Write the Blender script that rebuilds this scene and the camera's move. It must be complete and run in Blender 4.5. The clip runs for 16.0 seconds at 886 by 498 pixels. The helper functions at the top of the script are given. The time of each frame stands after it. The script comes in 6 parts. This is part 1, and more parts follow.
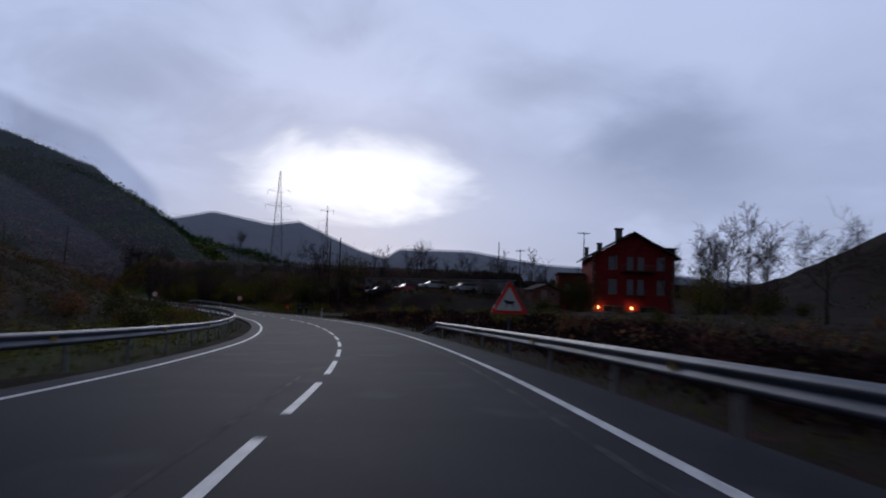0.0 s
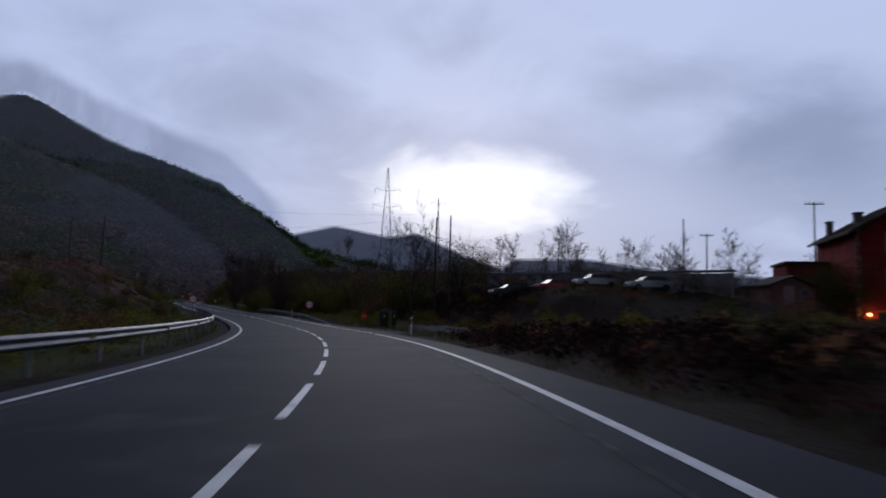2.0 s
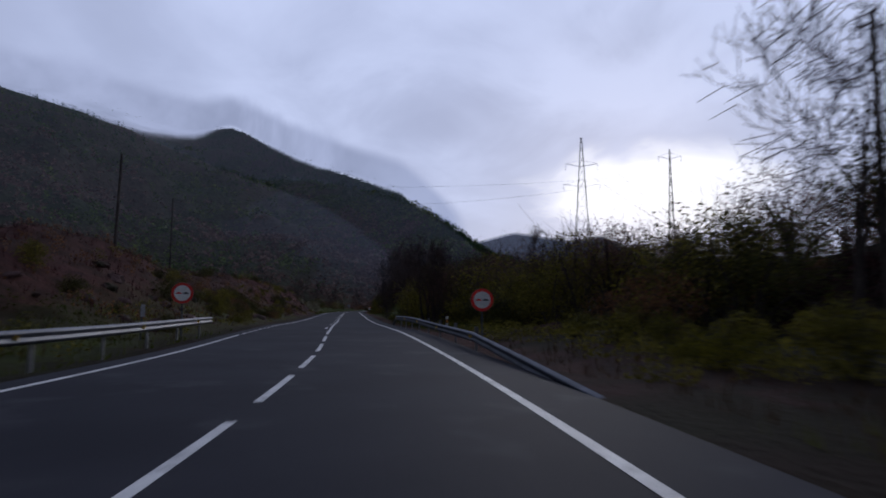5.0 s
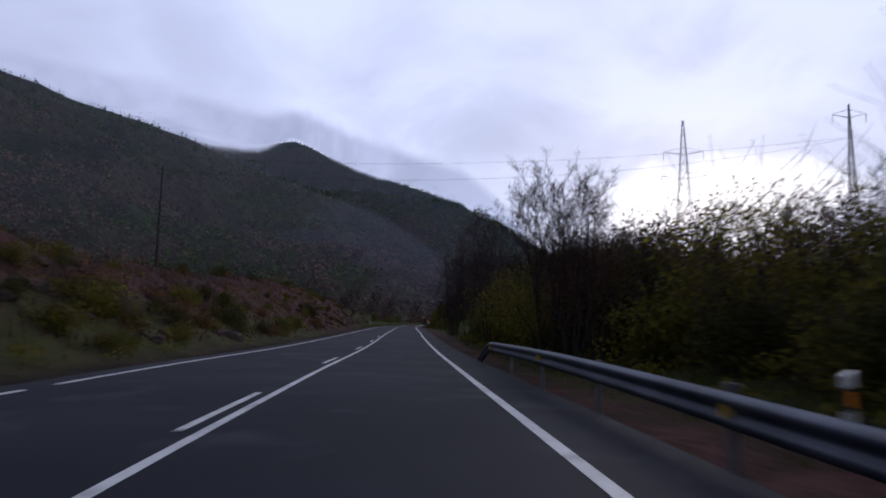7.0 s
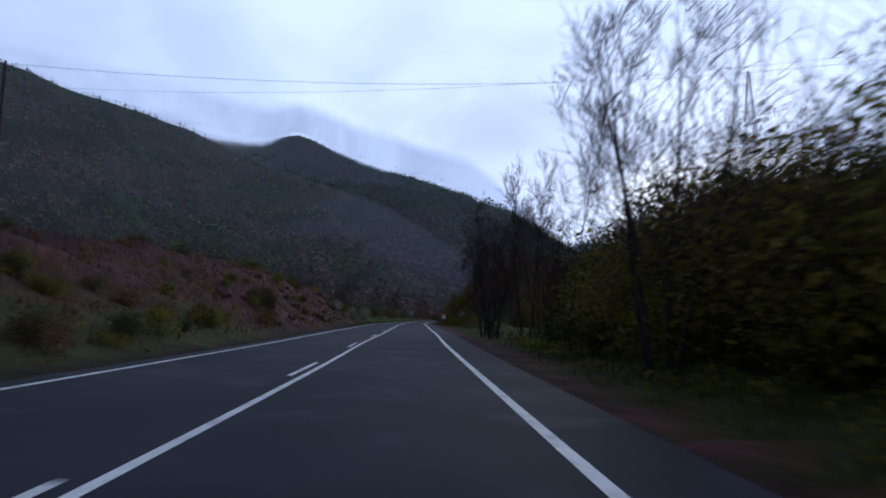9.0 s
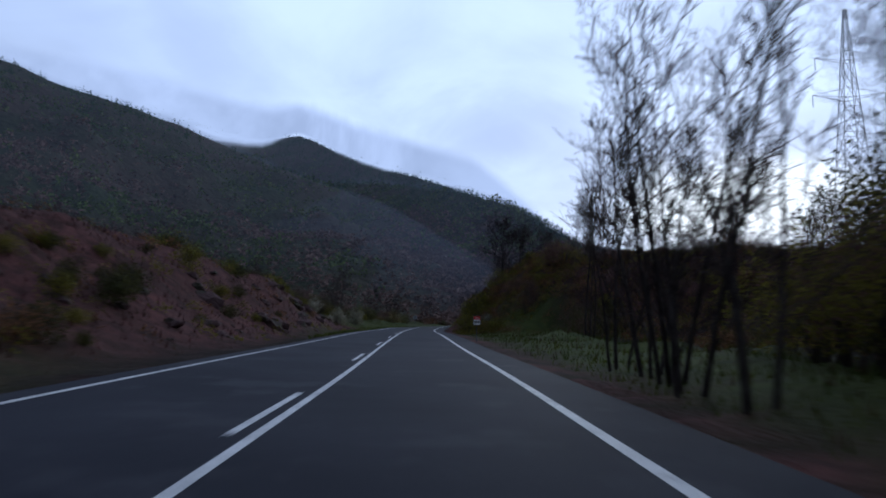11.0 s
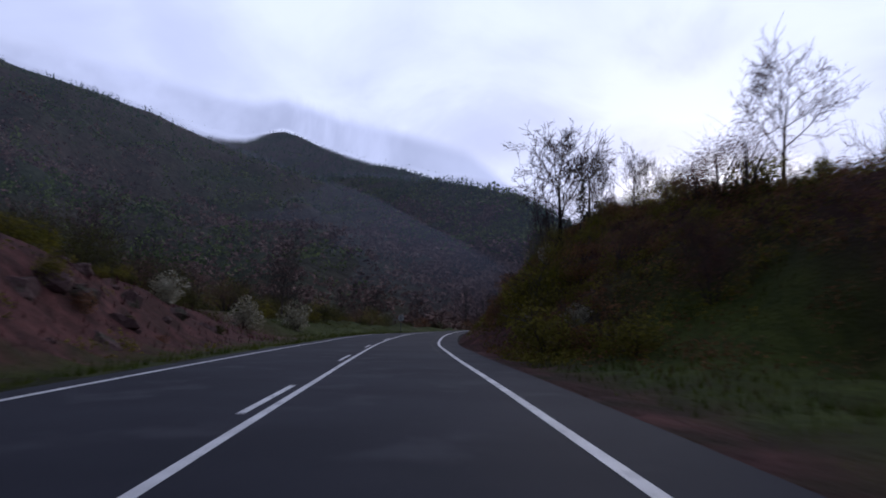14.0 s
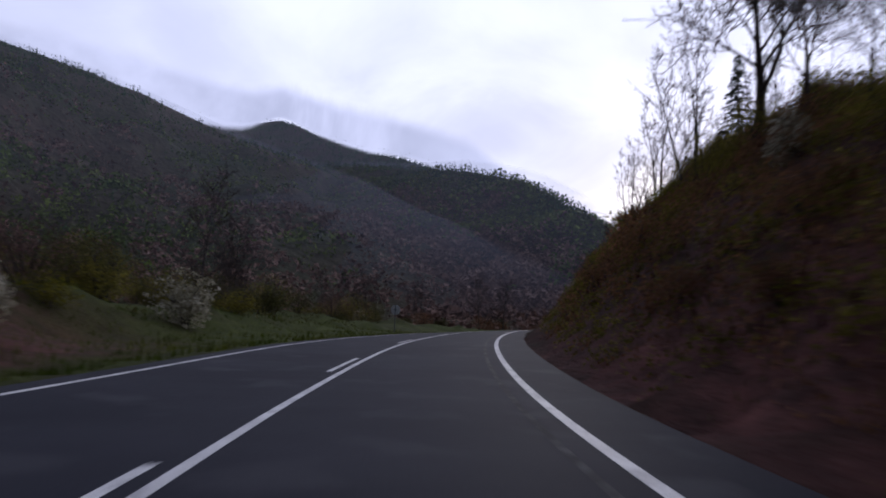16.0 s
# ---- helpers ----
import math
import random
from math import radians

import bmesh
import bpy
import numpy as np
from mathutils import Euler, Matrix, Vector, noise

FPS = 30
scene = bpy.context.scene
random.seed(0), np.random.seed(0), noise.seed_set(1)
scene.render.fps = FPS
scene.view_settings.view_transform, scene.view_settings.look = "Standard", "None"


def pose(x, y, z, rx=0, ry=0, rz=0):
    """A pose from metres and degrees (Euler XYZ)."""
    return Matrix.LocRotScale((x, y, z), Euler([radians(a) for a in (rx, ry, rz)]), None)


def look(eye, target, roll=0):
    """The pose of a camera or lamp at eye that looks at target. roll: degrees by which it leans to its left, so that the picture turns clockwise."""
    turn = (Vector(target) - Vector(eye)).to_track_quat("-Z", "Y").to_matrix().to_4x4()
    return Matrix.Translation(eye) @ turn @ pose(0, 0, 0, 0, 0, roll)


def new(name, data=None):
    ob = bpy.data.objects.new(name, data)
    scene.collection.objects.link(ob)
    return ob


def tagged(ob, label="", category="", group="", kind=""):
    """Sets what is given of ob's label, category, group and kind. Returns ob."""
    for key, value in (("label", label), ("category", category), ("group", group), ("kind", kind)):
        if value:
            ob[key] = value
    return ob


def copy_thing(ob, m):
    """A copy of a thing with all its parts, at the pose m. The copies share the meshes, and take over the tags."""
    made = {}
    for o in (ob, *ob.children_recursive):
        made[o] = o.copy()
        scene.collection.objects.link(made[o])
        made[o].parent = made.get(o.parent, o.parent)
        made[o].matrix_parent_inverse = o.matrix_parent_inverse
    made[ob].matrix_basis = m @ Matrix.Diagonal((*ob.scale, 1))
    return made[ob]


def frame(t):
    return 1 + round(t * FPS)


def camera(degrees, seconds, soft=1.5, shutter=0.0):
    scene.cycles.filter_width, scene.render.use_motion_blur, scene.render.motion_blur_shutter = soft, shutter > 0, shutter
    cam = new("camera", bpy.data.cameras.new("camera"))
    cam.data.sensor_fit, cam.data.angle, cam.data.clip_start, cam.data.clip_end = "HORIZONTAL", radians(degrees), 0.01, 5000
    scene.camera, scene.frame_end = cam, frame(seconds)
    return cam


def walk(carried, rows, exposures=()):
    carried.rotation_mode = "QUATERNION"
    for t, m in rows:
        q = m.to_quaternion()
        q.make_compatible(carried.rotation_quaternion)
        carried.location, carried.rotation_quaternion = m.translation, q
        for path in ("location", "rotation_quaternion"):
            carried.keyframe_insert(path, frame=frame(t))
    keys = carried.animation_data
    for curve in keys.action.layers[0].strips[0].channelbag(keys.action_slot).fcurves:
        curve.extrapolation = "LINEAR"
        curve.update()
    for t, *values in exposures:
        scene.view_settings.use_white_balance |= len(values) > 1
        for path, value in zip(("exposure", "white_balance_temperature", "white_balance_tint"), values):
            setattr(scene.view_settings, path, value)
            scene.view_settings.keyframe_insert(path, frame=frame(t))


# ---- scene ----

# camera: t, x, y, z, pitch, roll, yaw
PATH = [
    (0.0, 0.00, 0.00, 1.27, 4.44, -1.92, -1.29),
    (0.5, -0.44, 9.32, 1.04, 4.78, -2.25, 0.94),
    (1.0, -1.25, 18.57, 0.83, 4.52, -2.12, 3.34),
    (1.5, -2.46, 27.73, 0.64, 4.66, -1.90, 6.08),
    (2.0, -4.11, 36.77, 0.50, 5.11, -1.53, 8.83),
    (2.5, -6.17, 45.59, 0.42, 5.24, -2.10, 11.69),
    (3.0, -8.59, 54.08, 0.33, 5.32, -2.12, 14.49),
    (3.5, -11.36, 62.22, 0.23, 5.38, -1.68, 17.33),
    (4.0, -14.42, 70.00, 0.13, 5.52, -1.19, 19.83),
    (4.5, -17.74, 77.49, 0.05, 5.64, -0.94, 22.27),
    (5.0, -21.31, 84.72, -0.02, 5.51, -0.31, 24.50),
    (5.5, -25.10, 91.69, -0.06, 6.99, -0.20, 26.75),
    (6.0, -29.04, 98.44, -0.03, 6.97, -0.94, 27.91),
    (6.5, -33.07, 105.05, 0.04, 6.94, -1.26, 29.06),
    (7.0, -37.19, 111.58, 0.16, 6.68, -1.17, 29.61),
    (7.5, -41.34, 118.08, 0.23, 6.09, -1.02, 29.80),
    (8.0, -45.49, 124.55, 0.18, 6.30, -1.33, 29.74),
    (8.5, -49.62, 131.02, 0.15, 6.50, -1.33, 29.69),
    (9.0, -53.77, 137.46, 0.14, 6.35, -1.02, 30.19),
    (9.5, -57.98, 143.87, 0.16, 6.52, -0.98, 30.73),
    (10.0, -62.27, 150.27, 0.22, 6.97, -0.89, 31.07),
    (10.5, -66.60, 156.69, 0.30, 6.42, -1.05, 31.10),
    (11.0, -70.90, 163.17, 0.40, 6.71, -1.13, 30.35),
    (11.5, -75.13, 169.73, 0.48, 6.88, -1.19, 29.46),
    (12.0, -79.29, 176.38, 0.53, 7.21, -1.21, 29.03),
    (12.5, -83.49, 183.05, 0.60, 7.14, -1.03, 29.60),
    (13.0, -87.69, 189.74, 0.68, 7.49, -1.00, 28.91),
    (13.5, -91.89, 196.43, 0.75, 7.24, -0.96, 29.69),
    (14.0, -96.13, 203.10, 0.83, 6.86, -1.11, 29.38),
    (14.5, -100.39, 209.76, 0.89, 6.68, -1.27, 30.19),
    (15.0, -104.71, 216.38, 0.94, 6.76, -1.29, 30.19),
    (15.5, -109.00, 223.02, 0.97, 6.96, -1.48, 29.67),
    (16.0, -113.21, 229.71, 1.00, 6.56, -2.31, 29.02),
]
cam = camera(67.6, 16.0, soft=1.8, shutter=0.5)
EXPOSURES = [(0.0, -0.42, 6050, 12), (4.0, -0.38, 6100, 13), (5.0, -0.28, 6150, 13), (7.5, 0.20, 6350, 15), (8.5, 0.28, 6050, 9), (9.5, 0.29, 5350, 4), (10.0, 0.20, 5300, -1), (12.5, 0.22, 6100, 14), (13.5, 0.26, 6050, 13), (14.5, 0.32, 6300, 20), (16.0, 0.41, 6550, 17)]
walk(cam, [(t, pose(x, y, z, 90 + p, r, w)) for t, x, y, z, p, r, w in PATH], EXPOSURES)

# ---- sky and sun ----
GAP_AZ = 8.0          # azimuth of the bright break in the cloud, degrees left of +y


def sky():
    world = bpy.data.worlds.new("sky")
    scene.world = world
    world.use_nodes = True
    nt = world.node_tree
    nt.nodes.clear()
    N, L = nt.nodes.new, nt.links.new
    out, bg = N("ShaderNodeOutputWorld"), N("ShaderNodeBackground")
    tc = N("ShaderNodeTexCoord")
    nish = N("ShaderNodeTexSky")
    nish.sky_type, nish.sun_disc = "NISHITA", False
    nish.sun_elevation, nish.sun_rotation = radians(12), radians(-GAP_AZ)
    nsc = N("ShaderNodeMixRGB")
    nsc.blend_type, nsc.inputs[0].default_value = "MULTIPLY", 1.0
    nsc.inputs[2].default_value = (0.09, 0.09, 0.09, 1)
    L(nish.outputs[0], nsc.inputs[1])
    # cloud deck seen at a slant: project the direction on a plane
    sep = N("ShaderNodeSeparateXYZ")
    L(tc.outputs["Generated"], sep.inputs[0])
    zz = N("ShaderNodeMath")
    zz.operation, zz.inputs[1].default_value = "MAXIMUM", 0.0
    L(sep.outputs[2], zz.inputs[0])
    za = N("ShaderNodeMath")
    za.operation, za.inputs[1].default_value = "ADD", 0.30
    L(zz.outputs[0], za.inputs[0])
    dv = N("ShaderNodeVectorMath")
    dv.operation = "DIVIDE"
    cz = N("ShaderNodeCombineXYZ")
    L(tc.outputs["Generated"], dv.inputs[0])
    for i in range(3):
        L(za.outputs[0], cz.inputs[i])
    L(cz.outputs[0], dv.inputs[1])
    n1, n2 = N("ShaderNodeTexNoise"), N("ShaderNodeTexNoise")
    for n, sc, de, ro, off in ((n1, 0.85, 4.0, 0.5, 0.3), (n2, 2.4, 5.0, 0.55, 7.0)):
        n.inputs["Scale"].default_value, n.inputs["Detail"].default_value, n.inputs["Roughness"].default_value = sc, de, ro
        n.inputs["Distortion"].default_value = 0.4
        mp = N("ShaderNodeMapping")
        mp.inputs["Location"].default_value = (off, off * 0.7, off * 0.2)
        L(dv.outputs[0], mp.inputs[0])
        L(mp.outputs[0], n.inputs["Vector"])
    mix = N("ShaderNodeMath")
    mix.operation, mix.inputs[1].default_value = "MULTIPLY_ADD", 0.45
    L(n2.outputs[0], mix.inputs[0])
    L(n1.outputs[0], mix.inputs[2])
    ramp = N("ShaderNodeValToRGB")
    e = ramp.color_ramp.elements
    e[0].position, e[0].color = 0.56, (0.48, 0.535, 0.73, 1)
    e[1].position, e[1].color = 0.90, (0.72, 0.80, 1.06, 1)
    m = e.new(0.72)
    m.color = (0.55, 0.615, 0.84, 1)
    L(mix.outputs[0], ramp.inputs[0])
    # direction as azimuth (left of +y) and elevation, for the single clouds and the break between them
    def calc(op, p, q=0.0):
        n = N("ShaderNodeMath")
        n.operation = op
        for k, w in enumerate((p, q)):
            if isinstance(w, (int, float)):
                n.inputs[k].default_value = w
            else:
                L(w, n.inputs[k])
        return n.outputs[0]

    azim = calc("ARCTAN2", calc("MULTIPLY", sep.outputs[0], -1.0), sep.outputs[1])
    elev = calc("ARCSINE", sep.outputs[2])
    ragged = calc("ADD", calc("SUBTRACT", n2.outputs[0], 0.5), calc("MULTIPLY", calc("SUBTRACT", n1.outputs[0], 0.5), 0.8))

    def lobe(az, el, wide, high, wobble, amount):
        """0 outside to amount at the middle of a ragged oval patch of sky; sizes are half-widths in degrees."""
        u = calc("DIVIDE", calc("SUBTRACT", azim, radians(az)), radians(wide))
        w = calc("DIVIDE", calc("SUBTRACT", elev, radians(el)), radians(high))
        d = calc("SQRT", calc("ADD", calc("MULTIPLY", u, u), calc("MULTIPLY", w, w)))
        r = N("ShaderNodeMapRange")
        r.interpolation_type = "SMOOTHSTEP"
        r.inputs["From Min"].default_value, r.inputs["From Max"].default_value = 1.25, 0.1
        r.inputs["To Max"].default_value = amount
        L(calc("ADD", d, calc("MULTIPLY", ragged, wobble)), r.inputs["Value"])
        return r.outputs[0]

    def tint(base, fac, colour):
        mx = N("ShaderNodeMixRGB")
        L(fac, mx.inputs[0])
        L(base, mx.inputs[1])
        mx.inputs[2].default_value = (*colour, 1)
        return mx.outputs[0]

    ga, ge = radians(GAP_AZ - 1.0), radians(10.6)
    gv = Vector((-math.sin(ga) * math.cos(ge), math.cos(ga) * math.cos(ge), math.sin(ge)))
    gap = N("ShaderNodeVectorMath")
    gap.operation, gap.inputs[1].default_value = "DOT_PRODUCT", gv
    L(tc.outputs["Generated"], gap.inputs[0])
    col = ramp.outputs[0]
    col = tint(col, lobe(-24, 26, 24, 13, 2.2, 0.75), (0.76, 0.85, 1.12))
    col = tint(col, lobe(6.5, 22.5, 10, 5.0, 2.6, 0.75), (0.40, 0.45, 0.63))
    col = tint(col, lobe(-9, 18.5, 9, 3.4, 2.4, 0.55), (0.42, 0.47, 0.65))
    col = tint(col, lobe(-18.5, 12.5, 8.5, 5.0, 2.4, 0.85), (0.34, 0.40, 0.58))
    col = tint(col, lobe(28, 17, 16, 5.0, 2.6, 0.55), (0.44, 0.49, 0.68))
    col = tint(col, lobe(0.5, 8.6, 22, 5.0, 1.5, 0.7), (0.68, 0.75, 0.98))
    col = tint(col, lobe(6.5, 10.6, 9.0, 3.5, 2.4, 1.0), (1.36, 1.38, 1.46))
    # dusk: the cloud is lighter towards the low sun than behind
    dusk = N("ShaderNodeMapRange")
    dusk.inputs["From Min"].default_value, dusk.inputs["From Max"].default_value = -0.35, 0.7
    dusk.inputs["To Min"].default_value, dusk.inputs["To Max"].default_value = 0.22, 1.0
    dusk.interpolation_type = "SMOOTHSTEP"
    L(gap.outputs["Value"], dusk.inputs["Value"])
    dim = N("ShaderNodeMixRGB")
    dim.blend_type, dim.inputs[0].default_value = "MULTIPLY", 1.0
    L(col, dim.inputs[1])
    L(dusk.outputs[0], dim.inputs[2])
    both = N("ShaderNodeMixRGB")
    both.inputs[0].default_value = 0.93
    L(nsc.outputs[0], both.inputs[1])
    L(dim.outputs[0], both.inputs[2])
    bg.inputs["Strength"].default_value = 1.0
    L(both.outputs[0], bg.inputs["Color"])
    L(bg.outputs[0], out.inputs[0])


sky()
sun = new("sun", bpy.data.lights.new("sun", "SUN"))
sun.data.energy, sun.data.angle, sun.data.color = 0.5, radians(20), (1.0, 0.95, 0.9)
sun.matrix_world = look((-20, 100, 28), (0, 0, 0))

# ---- materials ----


def mat(name, c1, c2, scale=1.0, rough=0.9, bump=0.3, fine=12.0, metal=0.0, c3=None, spots=0.0, per=False, dist=0.05, coat=0.0):
    """Two-scale noise material: c1-c2 mixed at scale, darkened by a fine noise; c3 in spots."""
    m = bpy.data.materials.new(name)
    m.use_nodes = True
    nt = m.node_tree
    N, L = nt.nodes.new, nt.links.new
    b = nt.nodes["Principled BSDF"]
    b.inputs["Roughness"].default_value, b.inputs["Metallic"].default_value = rough, metal
    b.inputs["Specular IOR Level"].default_value = 0.06 if rough > 0.6 else 0.4
    b.inputs["Coat Weight"].default_value = coat
    tc = N("ShaderNodeNewGeometry") if not per else N("ShaderNodeTexCoord")
    vec = tc.outputs["Position"] if not per else tc.outputs["Object"]
    a, f = N("ShaderNodeTexNoise"), N("ShaderNodeTexNoise")
    for n, s, d in ((a, scale, 4.0), (f, scale * fine, 5.0)):
        n.inputs["Scale"].default_value, n.inputs["Detail"].default_value = s, d
        L(vec, n.inputs["Vector"])
    r = N("ShaderNodeValToRGB")
    r.color_ramp.elements[0].position, r.color_ramp.elements[0].color = 0.36, (*c1, 1)
    r.color_ramp.elements[1].position, r.color_ramp.elements[1].color = 0.64, (*c2, 1)
    L(a.outputs[0], r.inputs[0])
    col = r.outputs[0]
    if c3:
        sp, sr, sm = N("ShaderNodeTexNoise"), N("ShaderNodeMapRange"), N("ShaderNodeMixRGB")
        sp.inputs["Scale"].default_value, sp.inputs["Detail"].default_value = scale * 2.3, 6.0
        L(vec, sp.inputs["Vector"])
        sr.inputs["From Min"].default_value, sr.inputs["From Max"].default_value = 0.62 - spots * 0.25, 0.7 - spots * 0.2
        L(sp.outputs[0], sr.inputs["Value"])
        L(sr.outputs[0], sm.inputs[0])
        L(col, sm.inputs[1])
        sm.inputs[2].default_value = (*c3, 1)
        col = sm.outputs[0]
    mr, mu = N("ShaderNodeMapRange"), N("ShaderNodeMixRGB")
    mr.inputs["From Min"].default_value, mr.inputs["From Max"].default_value = 0.3, 0.7
    mr.inputs["To Min"].default_value, mr.inputs["To Max"].default_value = 0.7, 1.2
    L(f.outputs[0], mr.inputs["Value"])
    mu.blend_type, mu.inputs[0].default_value = "MULTIPLY", 1.0
    L(col, mu.inputs[1])
    L(mr.outputs[0], mu.inputs[2])
    col = mu.outputs[0]
    if per:
        oi, om, ox = N("ShaderNodeObjectInfo"), N("ShaderNodeMapRange"), N("ShaderNodeMixRGB")
        om.inputs["To Min"].default_value, om.inputs["To Max"].default_value = 0.72, 1.25
        L(oi.outputs["Random"], om.inputs["Value"])
        ox.blend_type, ox.inputs[0].default_value = "MULTIPLY", 1.0
        L(col, ox.inputs[1])
        L(om.outputs[0], ox.inputs[2])
        col = ox.outputs[0]
    L(col, b.inputs["Base Color"])
    if bump:
        bp = N("ShaderNodeBump")
        bp.inputs["Strength"].default_value, bp.inputs["Distance"].default_value = bump, dist
        L(f.outputs[0], bp.inputs["Height"])
        L(bp.outputs[0], b.inputs["Normal"])
    return m


def leafy(name, c1, c2, scale=0.8, vary=0.35, thin=0.42):
    """Leaf material, its colour varied by island and by position, with some light passing through."""
    m = mat(name, c1, c2, scale, 0.75, 0.0, 6.0)
    nt = m.node_tree
    N, L = nt.nodes.new, nt.links.new
    b = nt.nodes["Principled BSDF"]
    src = b.inputs["Base Color"].links[0].from_socket
    g, mr, mu = N("ShaderNodeNewGeometry"), N("ShaderNodeMapRange"), N("ShaderNodeMixRGB")
    mr.inputs["To Min"].default_value, mr.inputs["To Max"].default_value = 1 - vary, 1 + vary
    L(g.outputs["Random Per Island"], mr.inputs["Value"])
    mu.blend_type, mu.inputs[0].default_value = "MULTIPLY", 1.0
    L(src, mu.inputs[1])
    L(mr.outputs[0], mu.inputs[2])
    L(mu.outputs[0], b.inputs["Base Color"])
    tl, mx = N("ShaderNodeBsdfTranslucent"), N("ShaderNodeMixShader")
    mx.inputs[0].default_value = thin
    L(mu.outputs[0], tl.inputs["Color"])
    L(b.outputs[0], mx.inputs[1])
    L(tl.outputs[0], mx.inputs[2])
    L(mx.outputs[0], nt.nodes["Material Output"].inputs["Surface"])
    return m


ASPHALT = mat("asphalt", (0.0135, 0.0142, 0.0215), (0.0235, 0.0242, 0.033), 0.30, 0.75, 0.5, 160.0, c3=(0.033, 0.033, 0.041), spots=0.2, dist=0.004)
ASPHALT_OLD = mat("worn asphalt", (0.014, 0.013, 0.014), (0.026, 0.024, 0.025), 0.6, 0.85, 0.5, 60.0, dist=0.006)
PAINT = mat("road paint", (0.50, 0.49, 0.475), (0.66, 0.65, 0.63), 1.5, 0.6, 0.2, 30.0, c3=(0.35, 0.34, 0.34), spots=0.2, dist=0.003)
STEEL = mat("galvanised steel", (0.045, 0.053, 0.072), (0.090, 0.10, 0.13), 1.2, 0.5, 0.1, 20.0, metal=0.45, dist=0.003)
STEEL_DARK = mat("weathered steel", (0.16, 0.16, 0.17), (0.26, 0.26, 0.27), 1.0, 0.6, 0.2, 20.0, metal=0.6, dist=0.003)
BARK = mat("bark", (0.035, 0.028, 0.026), (0.075, 0.062, 0.055), 3.0, 0.9, 0.5, 10.0, per=True, dist=0.02)
TWIG = mat("twigs", (0.045, 0.032, 0.030), (0.085, 0.062, 0.055), 2.0, 0.9, 0.0, 6.0, per=True)
BARE_WOOD = leafy("bare deciduous wood", (0.150, 0.088, 0.066), (0.220, 0.134, 0.102), 0.013, 0.18, 0.0)
GREEN_WOOD = leafy("wood coming into leaf", (0.062, 0.105, 0.016), (0.135, 0.165, 0.030), 0.012, 0.30, 0.0)
PINE_WOOD = leafy("pine plantation", (0.022, 0.062, 0.020), (0.044, 0.096, 0.026), 0.008, 0.25, 0.0)
SLOPE = mat("forest floor of the mountain", (0.030, 0.042, 0.014), (0.058, 0.042, 0.028), 0.008, 0.95, 0.9, 26.0, dist=4.0)
ROCK = mat("red rock and soil", (0.058, 0.034, 0.033), (0.110, 0.068, 0.064), 0.5, 0.9, 0.9, 14.0, c3=(0.05, 0.045, 0.03), spots=0.4, dist=0.1)



def ground_material():
    """Dead grass and litter, with red soil and fresh grass where the ground's zones say so."""
    m = mat("verge land", (0.019, 0.010, 0.008), (0.013, 0.011, 0.005), 0.16, 0.95, 0.9, 34.0, c3=(0.030, 0.013, 0.011), spots=0.3, dist=0.1)
    nt = m.node_tree
    N, L = nt.nodes.new, nt.links.new
    b = nt.nodes["Principled BSDF"]
    col = b.inputs["Base Color"].links[0].from_socket
    at_, sp = N("ShaderNodeAttribute"), N("ShaderNodeSeparateColor")
    at_.attribute_name = "zone"
    L(at_.outputs["Color"], sp.inputs[0])
    geo = N("ShaderNodeNewGeometry")
    for i, (d, e, sc) in enumerate((((0.036, 0.017, 0.015), (0.112, 0.046, 0.040), 1.1), ((0.026, 0.036, 0.008), (0.056, 0.068, 0.014), 1.3))):
        n, r, mx = N("ShaderNodeTexNoise"), N("ShaderNodeValToRGB"), N("ShaderNodeMixRGB")
        n.inputs["Scale"].default_value, n.inputs["Detail"].default_value, n.inputs["Roughness"].default_value = sc, 8.0, 0.7
        L(geo.outputs["Position"], n.inputs["Vector"])
        r.color_ramp.elements[0].position, r.color_ramp.elements[0].color = 0.38, (*d, 1)
        r.color_ramp.elements[1].position, r.color_ramp.elements[1].color = 0.65, (*e, 1)
        L(n.outputs[0], r.inputs[0])
        L(sp.outputs[i], mx.inputs[0])
        L(col, mx.inputs[1])
        L(r.outputs[0], mx.inputs[2])
        col = mx.outputs[0]
    L(col, b.inputs["Base Color"])
    return m


GROUND = ground_material()

# ---- the road's line: x, y, z, cross slope in degrees, every 15 m of its centre line ----
ROAD = [
    (-1.15, -0.03, 0.08, 0.37), (-2.07, 14.86, -0.30, 0.85), (-3.97, 29.65, -0.61, 1.23), (-7.09, 44.22, -0.79, 1.26),
    (-11.44, 58.45, -0.94, 0.90), (-17.03, 72.24, -1.09, 0.13), (-23.70, 85.54, -1.21, -0.53), (-31.16, 98.45, -1.19, -0.41),
    (-39.25, 111.02, -1.02, 0.05), (-47.41, 123.60, -0.98, -0.54), (-55.50, 136.21, -1.02, -0.66), (-63.59, 148.81, -0.95, -0.50),
    (-71.75, 161.42, -0.81, 0.29), (-79.73, 174.17, -0.66, -0.19), (-87.85, 186.78, -0.54, 0.01), (-95.92, 199.41, -0.39, 0.24),
    (-103.93, 212.06, -0.27, -0.03), (-112.01, 224.73, -0.21, -0.02), (-119.92, 237.59, -0.12, 0.52), (-126.80, 251.06, 0.20, 1.49),
    (-132.55, 265.07, 0.41, 2.84), (-137.20, 279.47, 0.58, 3.82), (-140.70, 294.19, 0.65, 4.06)
]


